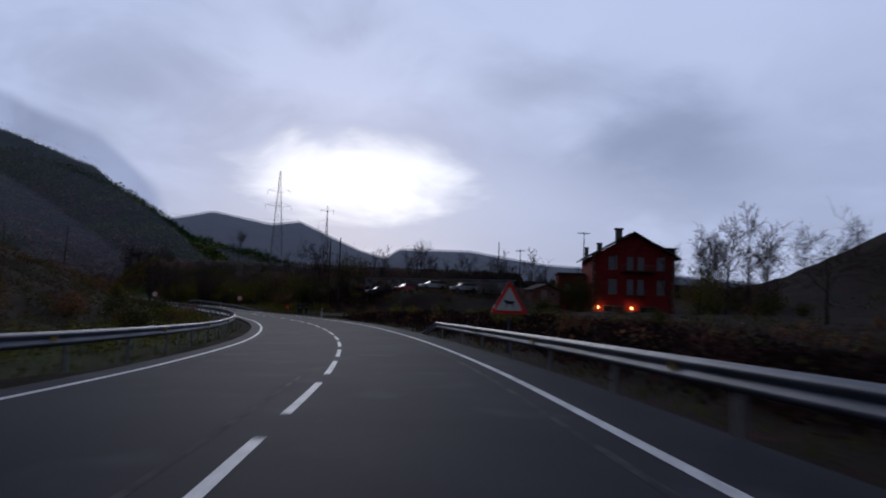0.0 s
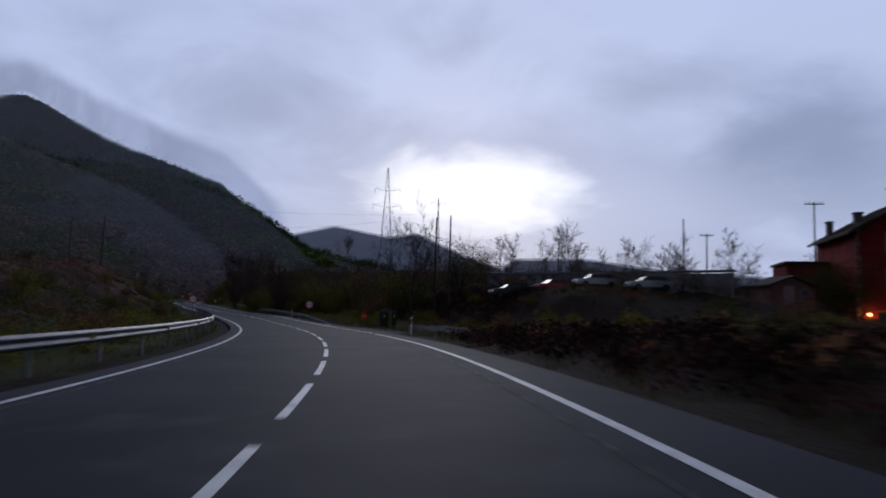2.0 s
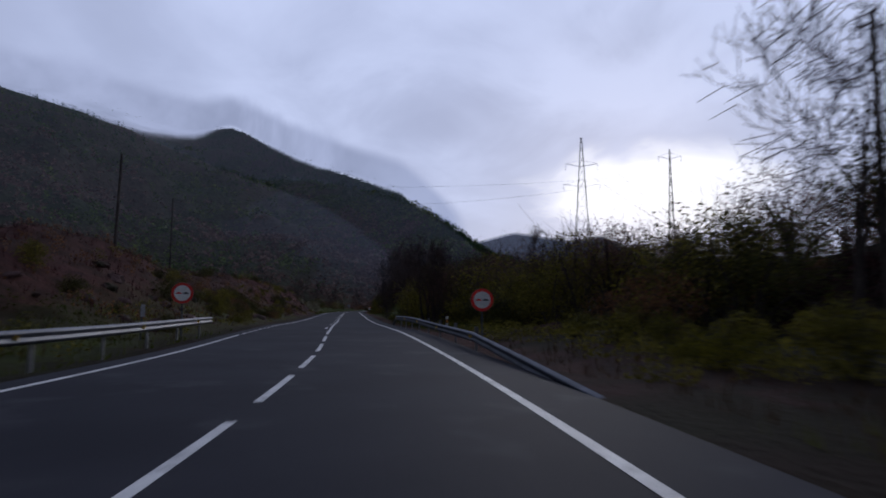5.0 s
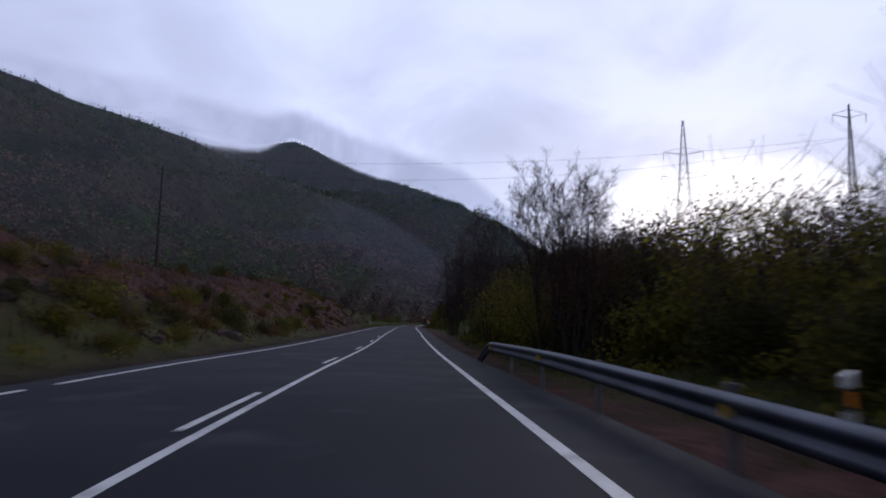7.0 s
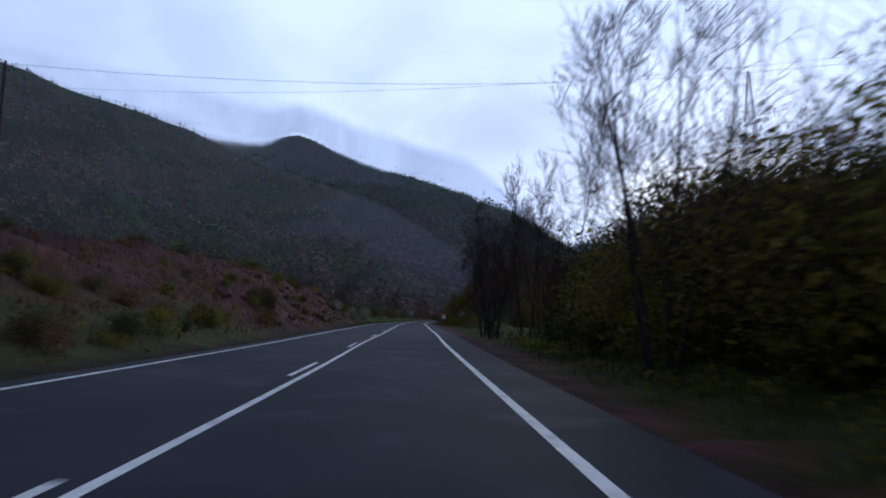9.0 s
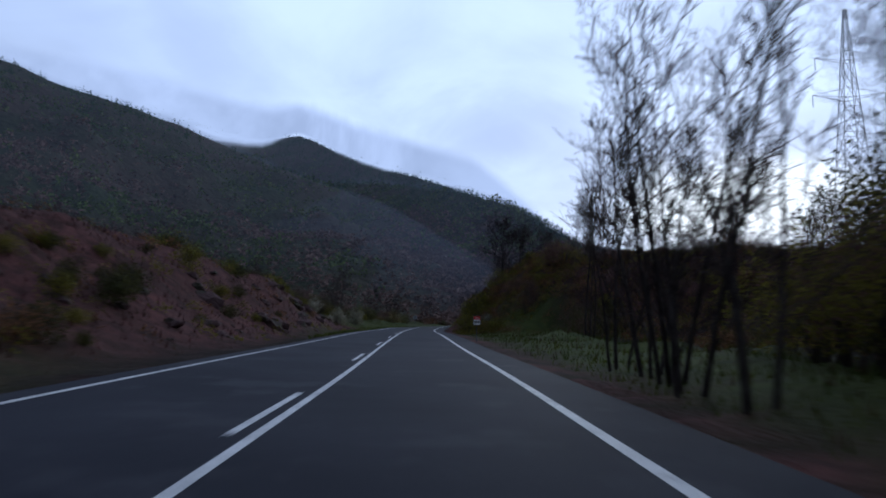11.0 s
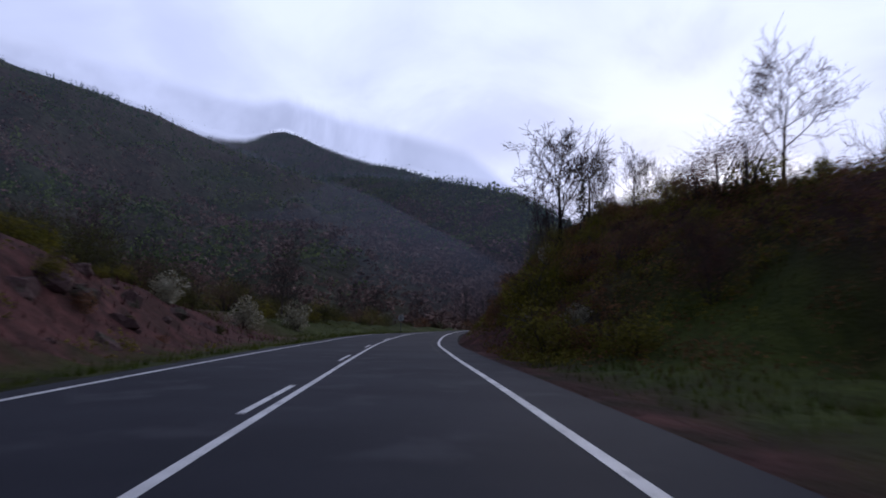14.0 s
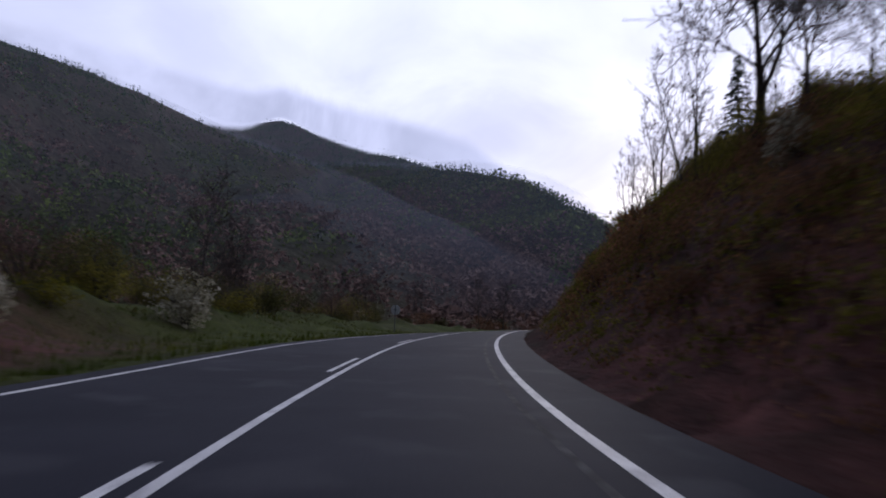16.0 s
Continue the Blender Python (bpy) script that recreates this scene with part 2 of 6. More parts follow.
def road_line():
    pts = [np.array(p) for p in ROAD]
    d0 = pts[0][:2] - pts[1][:2]
    h = math.atan2(d0[1], d0[0])
    p = pts[0].copy()
    for i in range(4):                       # back behind the start, the curve going on
        h += radians(1.5)
        p = np.array([p[0] + 15 * math.cos(h), p[1] + 15 * math.sin(h), p[2] + 0.3, p[3]])
        pts.insert(0, p)
    d1 = pts[-1][:2] - pts[-2][:2]
    h, p = math.atan2(d1[1], d1[0]), pts[-1].copy()
    for i in range(10):                      # and on round the right-hand bend
        h -= radians(4.5)
        p = np.array([p[0] + 15 * math.cos(h), p[1] + 15 * math.sin(h), p[2] - 0.25, 3.0])
        pts.append(p)
    pts = np.array(pts)
    out = []
    g = np.vstack([2 * pts[0] - pts[1], pts, 2 * pts[-1] - pts[-2]])
    for i in range(len(pts) - 1):
        a, b, c, d = g[i:i + 4]
        for k in range(15):
            f = k / 15
            out.append(b + 0.5 * f * (c - a + f * (2 * a - 5 * b + 4 * c - d + f * (3 * (b - c) + d - a))))
    return np.array(out)


S0 = -60.0
LINE = road_line()                           # one row a metre, from s = S0
TAN = np.gradient(LINE[:, :2], axis=0)
TAN /= np.linalg.norm(TAN, axis=1)[:, None]


def at(s, lat, up=0.0):
    """World place of a point s metres along the road, lat to the right of its centre line, up above its surface."""
    u = min(max(s - S0, 0), len(LINE) - 1.001)
    i = int(u)
    f = u - i
    p, t = LINE[i] * (1 - f) + LINE[i + 1] * f, TAN[i] * (1 - f) + TAN[i + 1] * f
    return Vector((p[0] + lat * t[1], p[1] - lat * t[0], p[2] + max(-6, min(6, lat)) * math.tan(radians(p[3])) + up))


def heading(s):
    u = min(max(s - S0, 0), len(LINE) - 1.001)
    return math.atan2(-TAN[int(u)][0], TAN[int(u)][1])


def to_road(x, y):
    """Arrays x, y -> s, lat, road height there, height of the tilted surface."""
    x, y = np.ravel(x), np.ravel(y)
    s, lat, z, zb = (np.empty(len(x)) for _ in range(4))
    for a in range(0, len(x), 4000):
        q = slice(a, a + 4000)
        d = (x[q, None] - LINE[None, :, 0]) ** 2 + (y[q, None] - LINE[None, :, 1]) ** 2
        i = d.argmin(1)
        dx, dy = x[q] - LINE[i, 0], y[q] - LINE[i, 1]
        al = dx * TAN[i, 0] + dy * TAN[i, 1]
        s[q] = S0 + i + al
        sg = np.sign(dx * TAN[i, 1] - dy * TAN[i, 0])
        lat[q] = np.where(np.abs(al) < 3, dx * TAN[i, 1] - dy * TAN[i, 0], sg * np.sqrt(d[np.arange(len(i)), i]))
        z[q] = LINE[i, 2]
        zb[q] = z[q] + np.clip(lat[q], -6, 6) * np.tan(np.radians(LINE[i, 3]))
    return s, lat, z, zb


def waves(x, y, size, seed):
    """Cheap smooth noise, about -1 to 1."""
    r = np.random.RandomState(seed)
    v = 0
    for k in range(7):
        a, p, f = r.uniform(0, 6.28), r.uniform(0, 6.28), 6.28 / (size * r.uniform(0.5, 1.6))
        v = v + np.sin((x * math.cos(a) + y * math.sin(a)) * f + p)
    return v / 3.5


def smooth(v, a, b):
    u = np.clip((v - a) / (b - a), 0, 1)
    return u * u * (3 - 2 * u)


# heights of the land beside the road, by s: what it rises to, and over which distance
LEFT_TOP = [(-60, 4), (0, 5), (60, 6), (110, 5.5), (140, 6.0), (165, 4.8), (200, 5.8), (215, 6.5), (235, 5.4), (252, 4.2), (264, 3.0), (276, 1.8), (300, 1.0), (340, 0.3), (480, 0)]
LEFT_FOOT = [(-60, 9), (110, 9), (130, 6.5), (200, 6.5), (240, 7), (280, 9), (340, 12), (480, 14)]
LEFT_RUN = [(-60, 22), (110, 18), (140, 12), (200, 14), (225, 10), (240, 6), (270, 5), (300, 8), (480, 10)]
RIGHT_TOP = [(-60, 0.6), (0, 0.6), (40, 0.8), (72, 0.9), (80, 1.6), (88, 3.5), (96, 4.1), (115, 4.4), (135, 2.6), (160, 3.2), (180, 4.2), (205, 5.4), (225, 5.8), (240, 8.2), (252, 8.4), (265, 9.2), (285, 11.4), (300, 13.5), (350, 16), (480, 14)]
RIGHT_FOOT = [(-60, 6), (60, 9), (76, 17), (112, 17.5), (125, 13), (140, 9), (180, 13), (205, 17), (225, 19), (240, 17), (250, 12), (258, 8.5), (266, 6.2), (274, 5.7), (480, 5.4)]
RIGHT_RUN = [(-60, 40), (40, 40), (76, 14), (88, 8), (112, 8), (150, 20), (185, 16), (205, 13), (225, 13), (240, 14), (265, 18), (480, 18)]


def table(tab, s):
    return np.interp(s, [a for a, b in tab], [b for a, b in tab])


def land(x, y):
    s, lat, z, zb = to_road(x, y)
    x, y = np.ravel(x), np.ravel(y)
    wob = waves(x, y, 9, 3) * 0.5 + waves(x, y, 3.2, 4) * 0.22
    ll = -lat
    up_l = table(LEFT_TOP, s) * smooth(ll, table(LEFT_FOOT, s), table(LEFT_FOOT, s) + table(LEFT_RUN, s))
    u = np.clip((lat - table(RIGHT_FOOT, s)) / table(RIGHT_RUN, s), 0, 1)
    k = smooth(s, 225, 250)
    up_r = table(RIGHT_TOP, s) * ((1 - k) * u * u * (3 - 2 * u) + k * (1 - (1 - u) ** 2))
    up_r = up_r - (up_r - np.minimum(up_r, 0.9)) * smooth(lat, 40, 50) * (1 - smooth(s, 150, 190))
    bank = 0.5 * smooth(lat, 6.5, 9.5) * smooth(s, 20, 34) * (1 - smooth(s, 62, 74))
    far = np.maximum(np.abs(lat) - 60, 0)
    up = np.where(lat < 0, up_l + 0.03 * far, up_r + bank)
    up = up + 32 * np.exp(-((x - 135) ** 2 + (y - 135) ** 2) / 50 ** 2)
    rough = wob * smooth(np.abs(lat), 6.0, 14) * np.where(np.abs(lat) > 200, 3, 1)
    rough = rough * (1 - 0.85 * smooth(s, 74, 78) * (1 - smooth(s, 112, 118)) * smooth(lat, 4, 5) * (1 - smooth(lat, 17, 20)))
    rough = rough * (1 - 0.75 * smooth(s, -20, 0) * (1 - smooth(s, 84, 92)) * smooth(lat, 9, 14))
    ditch = -0.25 * smooth(np.abs(lat), 5.0, 6.0) * (1 - smooth(np.abs(lat), 6.5, 8.5))
    ditch = ditch * (1 - smooth(s, 64, 71) * (1 - smooth(s, 98, 104)) * (lat > 0))
    h = zb * 0 + np.where(np.abs(lat) < 12, zb, z) + up + rough + ditch
    flat = np.abs(lat) < 5.0
    level = 1 - 0.72 * smooth(s, 66, 71) * (1 - smooth(s, 94, 100)) * (lat > 0)
    h = np.where(flat, zb - (0.10 + 0.25 * (np.abs(lat) < 4.2)) * level, h)
    return h


def land_z(x, y):
    return float(land(np.array([x]), np.array([y]))[0])


def link(name, bm, material, parent=None, label="", smooth_faces=False):
    me = bpy.data.meshes.new(name)
    bm.to_mesh(me)
    bm.free()
    for f in me.polygons:
        f.use_smooth = smooth_faces
    if material:
        me.materials.append(material)
    ob = new(name, me)
    if parent:
        ob.parent = parent
    if label:
        ob["label"] = label
    return ob


part = link


def raw(name, verts, faces, material, parent=None, label="", smooth_faces=False):
    me = bpy.data.meshes.new(name)
    me.from_pydata([tuple(v) for v in verts], [], faces)
    me.update()
    if smooth_faces:
        me.polygons.foreach_set("use_smooth", [True] * len(me.polygons))
    if material:
        me.materials.append(material)
    ob = new(name, me)
    if parent:
        ob.parent = parent
    if label:
        ob["label"] = label
    return ob


def strip(name, s0, s1, a, b, material, up, parent=None, step=1.0, skirt=0.0):
    """A band along the road between lat a and b."""
    n = max(1, int(math.ceil((s1 - s0) / step)))
    v, f = [], []
    for i in range(n + 1):
        s = s0 + (s1 - s0) * i / n
        v += [at(s, a, up), at(s, b, up)]
        if skirt:
            v += [at(s, a - 0.15, up - skirt), at(s, b + 0.15, up - skirt)]
    k = 4 if skirt else 2
    for i in range(n):
        o = i * k
        f.append((o, o + 1, o + k + 1, o + k))
        if skirt:
            f += [(o + 2, o, o + k, o + k + 2), (o + 1, o + 3, o + k + 3, o + k + 1)]
    return raw(name, v, f, material, parent)


# ---- ground ----


def axis(a, b, step, far, n):
    g = [(i / n) ** 2.2 * far for i in range(1, n + 1)]
    return np.concatenate([[a - v for v in g[::-1]], np.arange(a, b + 0.01, step), [b + v for v in g]])


def make_ground():
    xs, ys = axis(-215, 95, 1.6, 2600, 26), axis(-45, 345, 1.6, 2600, 26)
    gx, gy = np.meshgrid(xs, ys)
    h = land(gx, gy)
    nx, ny = len(xs), len(ys)
    v = np.stack([gx.ravel(), gy.ravel(), h], 1)
    i = np.arange(nx * ny).reshape(ny, nx)
    f = np.stack([i[:-1, :-1], i[:-1, 1:], i[1:, 1:], i[1:, :-1]], -1).reshape(-1, 4)
    g = raw("ground", v.tolist(), f.tolist(), GROUND, smooth_faces=True)
    sr, lat, _, _ = to_road(gx, gy)
    wob = waves(v[:, 0], v[:, 1], 7, 21) * 0.35 + waves(v[:, 0], v[:, 1], 2.6, 22) * 0.25
    red = smooth(sr, 112, 128) * (1 - smooth(sr, 274, 294)) * smooth(-lat, 6.2, 8.0) * (1 - smooth(-lat, 15, 22))
    red = red * (0.7 + 0.3 * smooth(sr, 195, 215))
    red = np.maximum(red, smooth(sr, 60, 80) * (1 - smooth(sr, 150, 165)) * smooth(-lat, 15, 22) * (1 - smooth(-lat, 34, 44)) * 0.8)
    red = np.maximum(red, 0.9 * smooth(lat, 4.6, 5.0) * (1 - smooth(lat, 5.6, 7.2)) * smooth(sr, 95, 110))
    red = np.maximum(red, 0.55 * smooth(sr, 225, 240) * smooth(lat, 16, 20) * (1 - smooth(lat, 30, 40)))
    red = np.maximum(red, 0.8 * smooth(sr, 250, 266) * smooth(lat, 5, 6) * (1 - smooth(lat, 9, 16)))
    green = smooth(sr, 165, 185) * (1 - smooth(sr, 250, 264)) * smooth(lat, 6, 8) * (1 - smooth(lat, 13, 18))
    green = np.maximum(green, smooth(sr, 225, 250) * smooth(-lat, 4.6, 5.4) * (1 - smooth(-lat, 6.4, 7.6) * (1 - smooth(sr, 274, 292))) * (1 - smooth(-lat, 16, 26)))
    green = np.maximum(green, 0.7 * smooth(-lat, 5.4, 7) * (1 - smooth(-lat, 9, 14)) * (1 - smooth(sr, 185, 205)))
    green = np.maximum(green, 0.6 * smooth(sr, 125, 140) * (1 - smooth(sr, 165, 180)) * smooth(lat, 5.6, 6.6) * (1 - smooth(lat, 9, 11)))
    red, green = (np.clip(k * (1 + wob), 0, 1) for k in (red, green))
    att = g.data.color_attributes.new("zone", "FLOAT_COLOR", "POINT")
    att.data.foreach_set("color", np.stack([red, green, red * 0, red * 0 + 1], 1).ravel().astype(np.float32))
    return tagged(g, "rough verge land with dead grass, heather and red soil", "ground", kind="structure")


ground = make_ground()
road = strip("road", -55, 400, -4.35, 4.75, ASPHALT, 0.02, None, 1.0, 0.25)
tagged(road, "dark grey two-lane asphalt road with white markings", "road", kind="structure")
EDGE_R, EDGE_L = 3.56, -3.74
strip("edge_line", -50, 74.5, EDGE_R - 0.075, EDGE_R + 0.075, PAINT, 0.026, road)
strip("edge_line", 91.5, 380, EDGE_R - 0.075, EDGE_R + 0.075, PAINT, 0.026, road)
for k in range(8):
    strip("edge_dash", 75.6 + 2 * k, 76.6 + 2 * k, EDGE_R - 0.075, EDGE_R + 0.075, PAINT, 0.026, road)
strip("edge_line", -50, 118, EDGE_L - 0.065, EDGE_L + 0.065, PAINT, 0.026, road)
for k in range(6):
    strip("edge_dash", 119 + 2 * k, 120 + 2 * k, EDGE_L - 0.065, EDGE_L + 0.065, PAINT, 0.026, road)
strip("edge_line", 131, 380, EDGE_L - 0.065, EDGE_L + 0.065, PAINT, 0.026, road)
for k in range(-8, 21):
    strip("centre_dash", 7.9 + 5.25 * k, 11.55 + 5.25 * k, -0.06, 0.06, PAINT, 0.026, road)
strip("centre_line", 118.5, 380, -0.055, 0.065, PAINT, 0.026, road)
for k in range(-1, 20):
    strip("centre_dash", 138.8 + 12.25 * k, 142.6 + 12.25 * k, -0.32, -0.21, PAINT, 0.026, road)

WORN = mat("worn pale asphalt", (0.050, 0.048, 0.050), (0.10, 0.097, 0.098), 2.2, 0.8, 0.3, 40.0, c3=(0.028, 0.027, 0.030), spots=0.9, dist=0.003)
strip("old_line", -8, 13, -0.50, -0.42, WORN, 0.023, road)
strip("old_line", 2, 62, 3.06, 3.16, WORN, 0.023, road)
strip("old_line", 14, 74, -3.52, -3.40, WORN, 0.023, road)
strip("old_line", 255, 300, 3.10, 3.20, WORN, 0.023, road)

# ---- mountains ----
VALLEY = (-60.0, 150.0)


def triangles(name, pts, material):
    """One mesh of loose triangles from an array of shape (n, 3, 3)."""
    n = len(pts)
    me = bpy.data.meshes.new(name)
    me.vertices.add(n * 3)
    me.vertices.foreach_set("co", pts.astype(np.float32).ravel())
    me.loops.add(n * 3)
    me.loops.foreach_set("vertex_index", np.arange(n * 3, dtype=np.int32))
    me.polygons.add(n)
    me.polygons.foreach_set("loop_start", np.arange(0, n * 3, 3, dtype=np.int32))
    me.polygons.foreach_set("loop_total", np.full(n, 3, dtype=np.int32))
    me.update(calc_edges=True)
    me.materials.append(material)
    return new(name, me)


def crowns(r, p, h, w, cone, k):
    """Sprays of k leafy triangles round each place p: rounded crowns, or cones."""
    n = len(p)
    u = r.uniform(0, 1, (n, k))
    a = r.uniform(0, 6.283, (n, k))
    if cone:
        rad, z = w[:, None] * (1 - u) ** 0.8 * r.uniform(0.5, 1.0, (n, k)), h[:, None] * (0.05 + 0.92 * u)
        size = w[:, None] * (0.30 + 0.55 * (1 - u))
    else:
        rad, z = w[:, None] * np.sqrt(1 - (1.6 * u - 0.6) ** 2) * r.uniform(0.35, 1.0, (n, k)), h[:, None] * (0.12 + 0.85 * u)
        size = w[:, None] * r.uniform(0.30, 0.60, (n, k))
    c = np.stack([p[:, 0, None] + rad * np.cos(a), p[:, 1, None] + rad * np.sin(a), p[:, 2, None] + z], -1).reshape(-1, 1, 3)
    d = r.normal(0, 1, (n * k, 3, 3))
    d /= np.linalg.norm(d, axis=2)[:, :, None]
    if cone:
        d[:, 0] = d[:, 0] * 0.35 + np.array([0, 0, 0.9])
    return c + d * size.reshape(-1, 1, 1) * np.array([1, 1, 0.8])


def veil_material():
    """Thin blue haze painted by emission and, where the slope reaches the cloud base, grey-white cloud."""
    m = bpy.data.materials.new("glowing haze and cloud")
    m.use_nodes = True
    nt = m.node_tree
    nt.nodes.clear()
    N, L = nt.nodes.new, nt.links.new
    out, mx, tr, em = N("ShaderNodeOutputMaterial"), N("ShaderNodeMixShader"), N("ShaderNodeBsdfTransparent"), N("ShaderNodeEmission")
    air, cld = N("ShaderNodeAttribute"), N("ShaderNodeAttribute")
    air.attribute_name, cld.attribute_name = "air", "cloud"
    geo, n, fine = N("ShaderNodeNewGeometry"), N("ShaderNodeTexNoise"), N("ShaderNodeTexNoise")
    for k, sc in ((n, 0.0046), (fine, 0.017)):
        k.inputs["Scale"].default_value, k.inputs["Detail"].default_value, k.inputs["Roughness"].default_value = sc, 6.0, 0.55
        L(geo.outputs["Position"], k.inputs["Vector"])
    both, ma, mr = N("ShaderNodeMath"), N("ShaderNodeMath"), N("ShaderNodeMapRange")
    both.operation, both.inputs[1].default_value = "MULTIPLY_ADD", 0.4
    L(fine.outputs[0], both.inputs[0])
    L(n.outputs[0], both.inputs[2])
    ma.operation, ma.inputs[1].default_value = "MULTIPLY_ADD", 1.7
    L(cld.outputs["Fac"], ma.inputs[0])
    L(both.outputs[0], ma.inputs[2])
    mr.interpolation_type = "SMOOTHSTEP"
    mr.inputs["From Min"].default_value, mr.inputs["From Max"].default_value = 0.92, 2.05
    L(ma.outputs[0], mr.inputs["Value"])
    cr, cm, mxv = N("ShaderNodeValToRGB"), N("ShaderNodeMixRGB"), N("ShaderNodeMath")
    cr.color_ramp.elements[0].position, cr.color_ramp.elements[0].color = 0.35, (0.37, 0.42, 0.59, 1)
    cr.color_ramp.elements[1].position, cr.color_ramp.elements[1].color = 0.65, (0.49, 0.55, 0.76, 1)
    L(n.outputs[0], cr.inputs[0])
    # emitted blue tint that stands in for distance haze
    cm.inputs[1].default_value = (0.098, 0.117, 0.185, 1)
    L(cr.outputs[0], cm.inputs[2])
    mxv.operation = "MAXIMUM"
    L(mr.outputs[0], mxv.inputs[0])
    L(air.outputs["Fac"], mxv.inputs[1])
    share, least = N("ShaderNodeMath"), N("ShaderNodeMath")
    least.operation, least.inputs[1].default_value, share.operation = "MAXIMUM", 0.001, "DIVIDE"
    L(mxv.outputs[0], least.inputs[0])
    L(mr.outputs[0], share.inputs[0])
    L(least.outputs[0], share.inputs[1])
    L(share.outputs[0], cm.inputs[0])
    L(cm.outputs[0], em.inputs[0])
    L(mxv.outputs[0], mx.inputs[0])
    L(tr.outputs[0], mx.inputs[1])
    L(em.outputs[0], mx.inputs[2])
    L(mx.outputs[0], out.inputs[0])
    return m


VEIL = veil_material()


def ridge(name, label, prof, foot, top, seed, trees, size, rough, air, cloud, zone=0.0, rise_to=4.0, blend=12):
    """A mountainside seen from the valley: prof = (azimuth left of +y, elevation of its skyline) in degrees; foot and
    top: distances.
    top may vary as (azimuth, distance); air: how strongly the glowing haze sheet in front tints it; cloud = (azimuth,
    degrees below the skyline to which cloud hangs);
    rise_to: degrees above the skyline at which that cloud has thinned out."""
    az = np.array([a for a, e in prof])
    el = np.array([e for a, e in prof])
    r = np.random.RandomState(seed)
    reach = [(0, top)] if isinstance(top, (int, float)) else top

    def summit(a):
        return np.interp(a, [c for c, d in reach], [d for c, d in reach])

    def height(a, t, relief=1.0):
        e, top = np.interp(a, az, el), summit(a)
        d = foot + (top - foot) * t
        ang = np.radians(a)
        x, y = VALLEY[0] - np.sin(ang) * d, VALLEY[1] + np.cos(ang) * d
        k = np.where(t <= 1, t ** 1.25, 1 - (t - 1) * 1.6)
        z = top * np.tan(np.radians(e)) * k - 4 * (1 - np.minimum(t * 6, 1))
        gully = waves(x, y, 330, seed) * 1.0 + waves(x, y, 120, seed + 1) * 0.6 + waves(x, y, 45, seed + 2) * 0.3
        z = z + relief * gully * rough * np.minimum(t * 2, 1) * np.clip(np.abs(1 - t) * 3 + 0.12, 0, 1)
        return x, y, z

    def grid(na, nr):
        i = np.arange(na * nr).reshape(nr, na)
        return np.stack([i[:-1, :-1], i[:-1, 1:], i[1:, 1:], i[1:, :-1]], -1).reshape(-1, 4).tolist()

    na, nr = 190, 60
    x, y, z = height(*np.meshgrid(np.linspace(az[0], az[-1], na), np.linspace(0, 1.25, nr)))
    m = raw(name, np.stack([x.ravel(), y.ravel(), z.ravel()], 1).tolist(), grid(na, nr), SLOPE, smooth_faces=True)
    tagged(m, label, "mountain", kind="structure")
    # its wood: bare and greening crowns below, pines above and along the skyline
    a = r.uniform(az[0], az[-1], trees)
    t = r.uniform(0.02, 1.05, trees)
    t[::4] *= 0.4
    if zone >= 0:
        t[1::14] = r.uniform(0.93, 1.02, len(t[1::14]))
    ok = np.interp(a, az, el) > 0.5
    a, t = a[ok], t[ok]
    x, y, z = height(a, t)
    p = np.stack([x, y, z - 0.8], 1)
    band = t + zone + 0.26 * waves(x, y, 210, seed + 9) + 0.16 * waves(x, y, 60, seed + 8) + r.normal(0, 0.10, len(t))
    small = 0.55 + 0.45 * np.minimum(1, t * 2.5)
    far = 12 if foot < 500 else 7
    for nm, lb, sel, mt, cone in (("broadleaf_wood", "brown bare wood on the lower mountainside", band < 0.46, BARE_WOOD, False),
                                  ("broadleaf_wood", "olive green wood coming into leaf on the mountainside", (band >= 0.46) & (band < 0.80), GREEN_WOOD, False),
                                  ("pine_wood", "dark green conifers on the upper mountainside", band >= 0.80, PINE_WOOD, True)):
        if sel.sum() < 5:
            continue
        q = p[sel]
        h = size * small[sel] * (r.uniform(0.7, 1.35, len(q)) if cone else r.uniform(0.45, 0.95, len(q)))
        w = h * (0.26 if cone else 0.62)
        tagged(triangles(nm, crowns(r, q, h, w, cone, far), mt), lb, "wood", kind="stuff")
    # a glowing sheet that paints haze in front of it, running up into the cloud above the skyline
    na, nr, up = 120, 40, 14
    aa = np.linspace(az[0], az[-1], na)
    tt = np.linspace(0.0, 1.0, nr)
    A, Tt = np.meshgrid(aa, tt)
    x, y, z = height(A, Tt, 0.0)
    z = z + (1.3 * rough + 4) * smooth(Tt, 0, 0.3) * (1 - 0.6 * smooth(Tt, 0.7, 1.0))
    rise = np.linspace(0, 1, up + 1)[1:, None]
    z = np.vstack([z, z[-1:] + rise * summit(aa)[None, :] * math.tan(radians(rise_to))])
    x, y = np.vstack([x, np.repeat(x[-1:], up, 0)]), np.vstack([y, np.repeat(y[-1:], up, 0)])
    dist = np.hypot(x - VALLEY[0], y - VALLEY[1])
    above = np.degrees(np.arctan2(z, dist)) - np.interp(aa, az, el)[None, :]
    hang = np.interp(aa, [c for c, d in cloud], [d for c, d in cloud])[None, :]
    cl = smooth(above, -hang, np.maximum(0.5 - 0.1 * hang, 0.3 - hang)) * smooth(hang, -1.0, -0.2)
    full = np.vstack([np.ones_like(A), np.repeat(1 - smooth(rise, 0.2, 1.0), na, 1)])
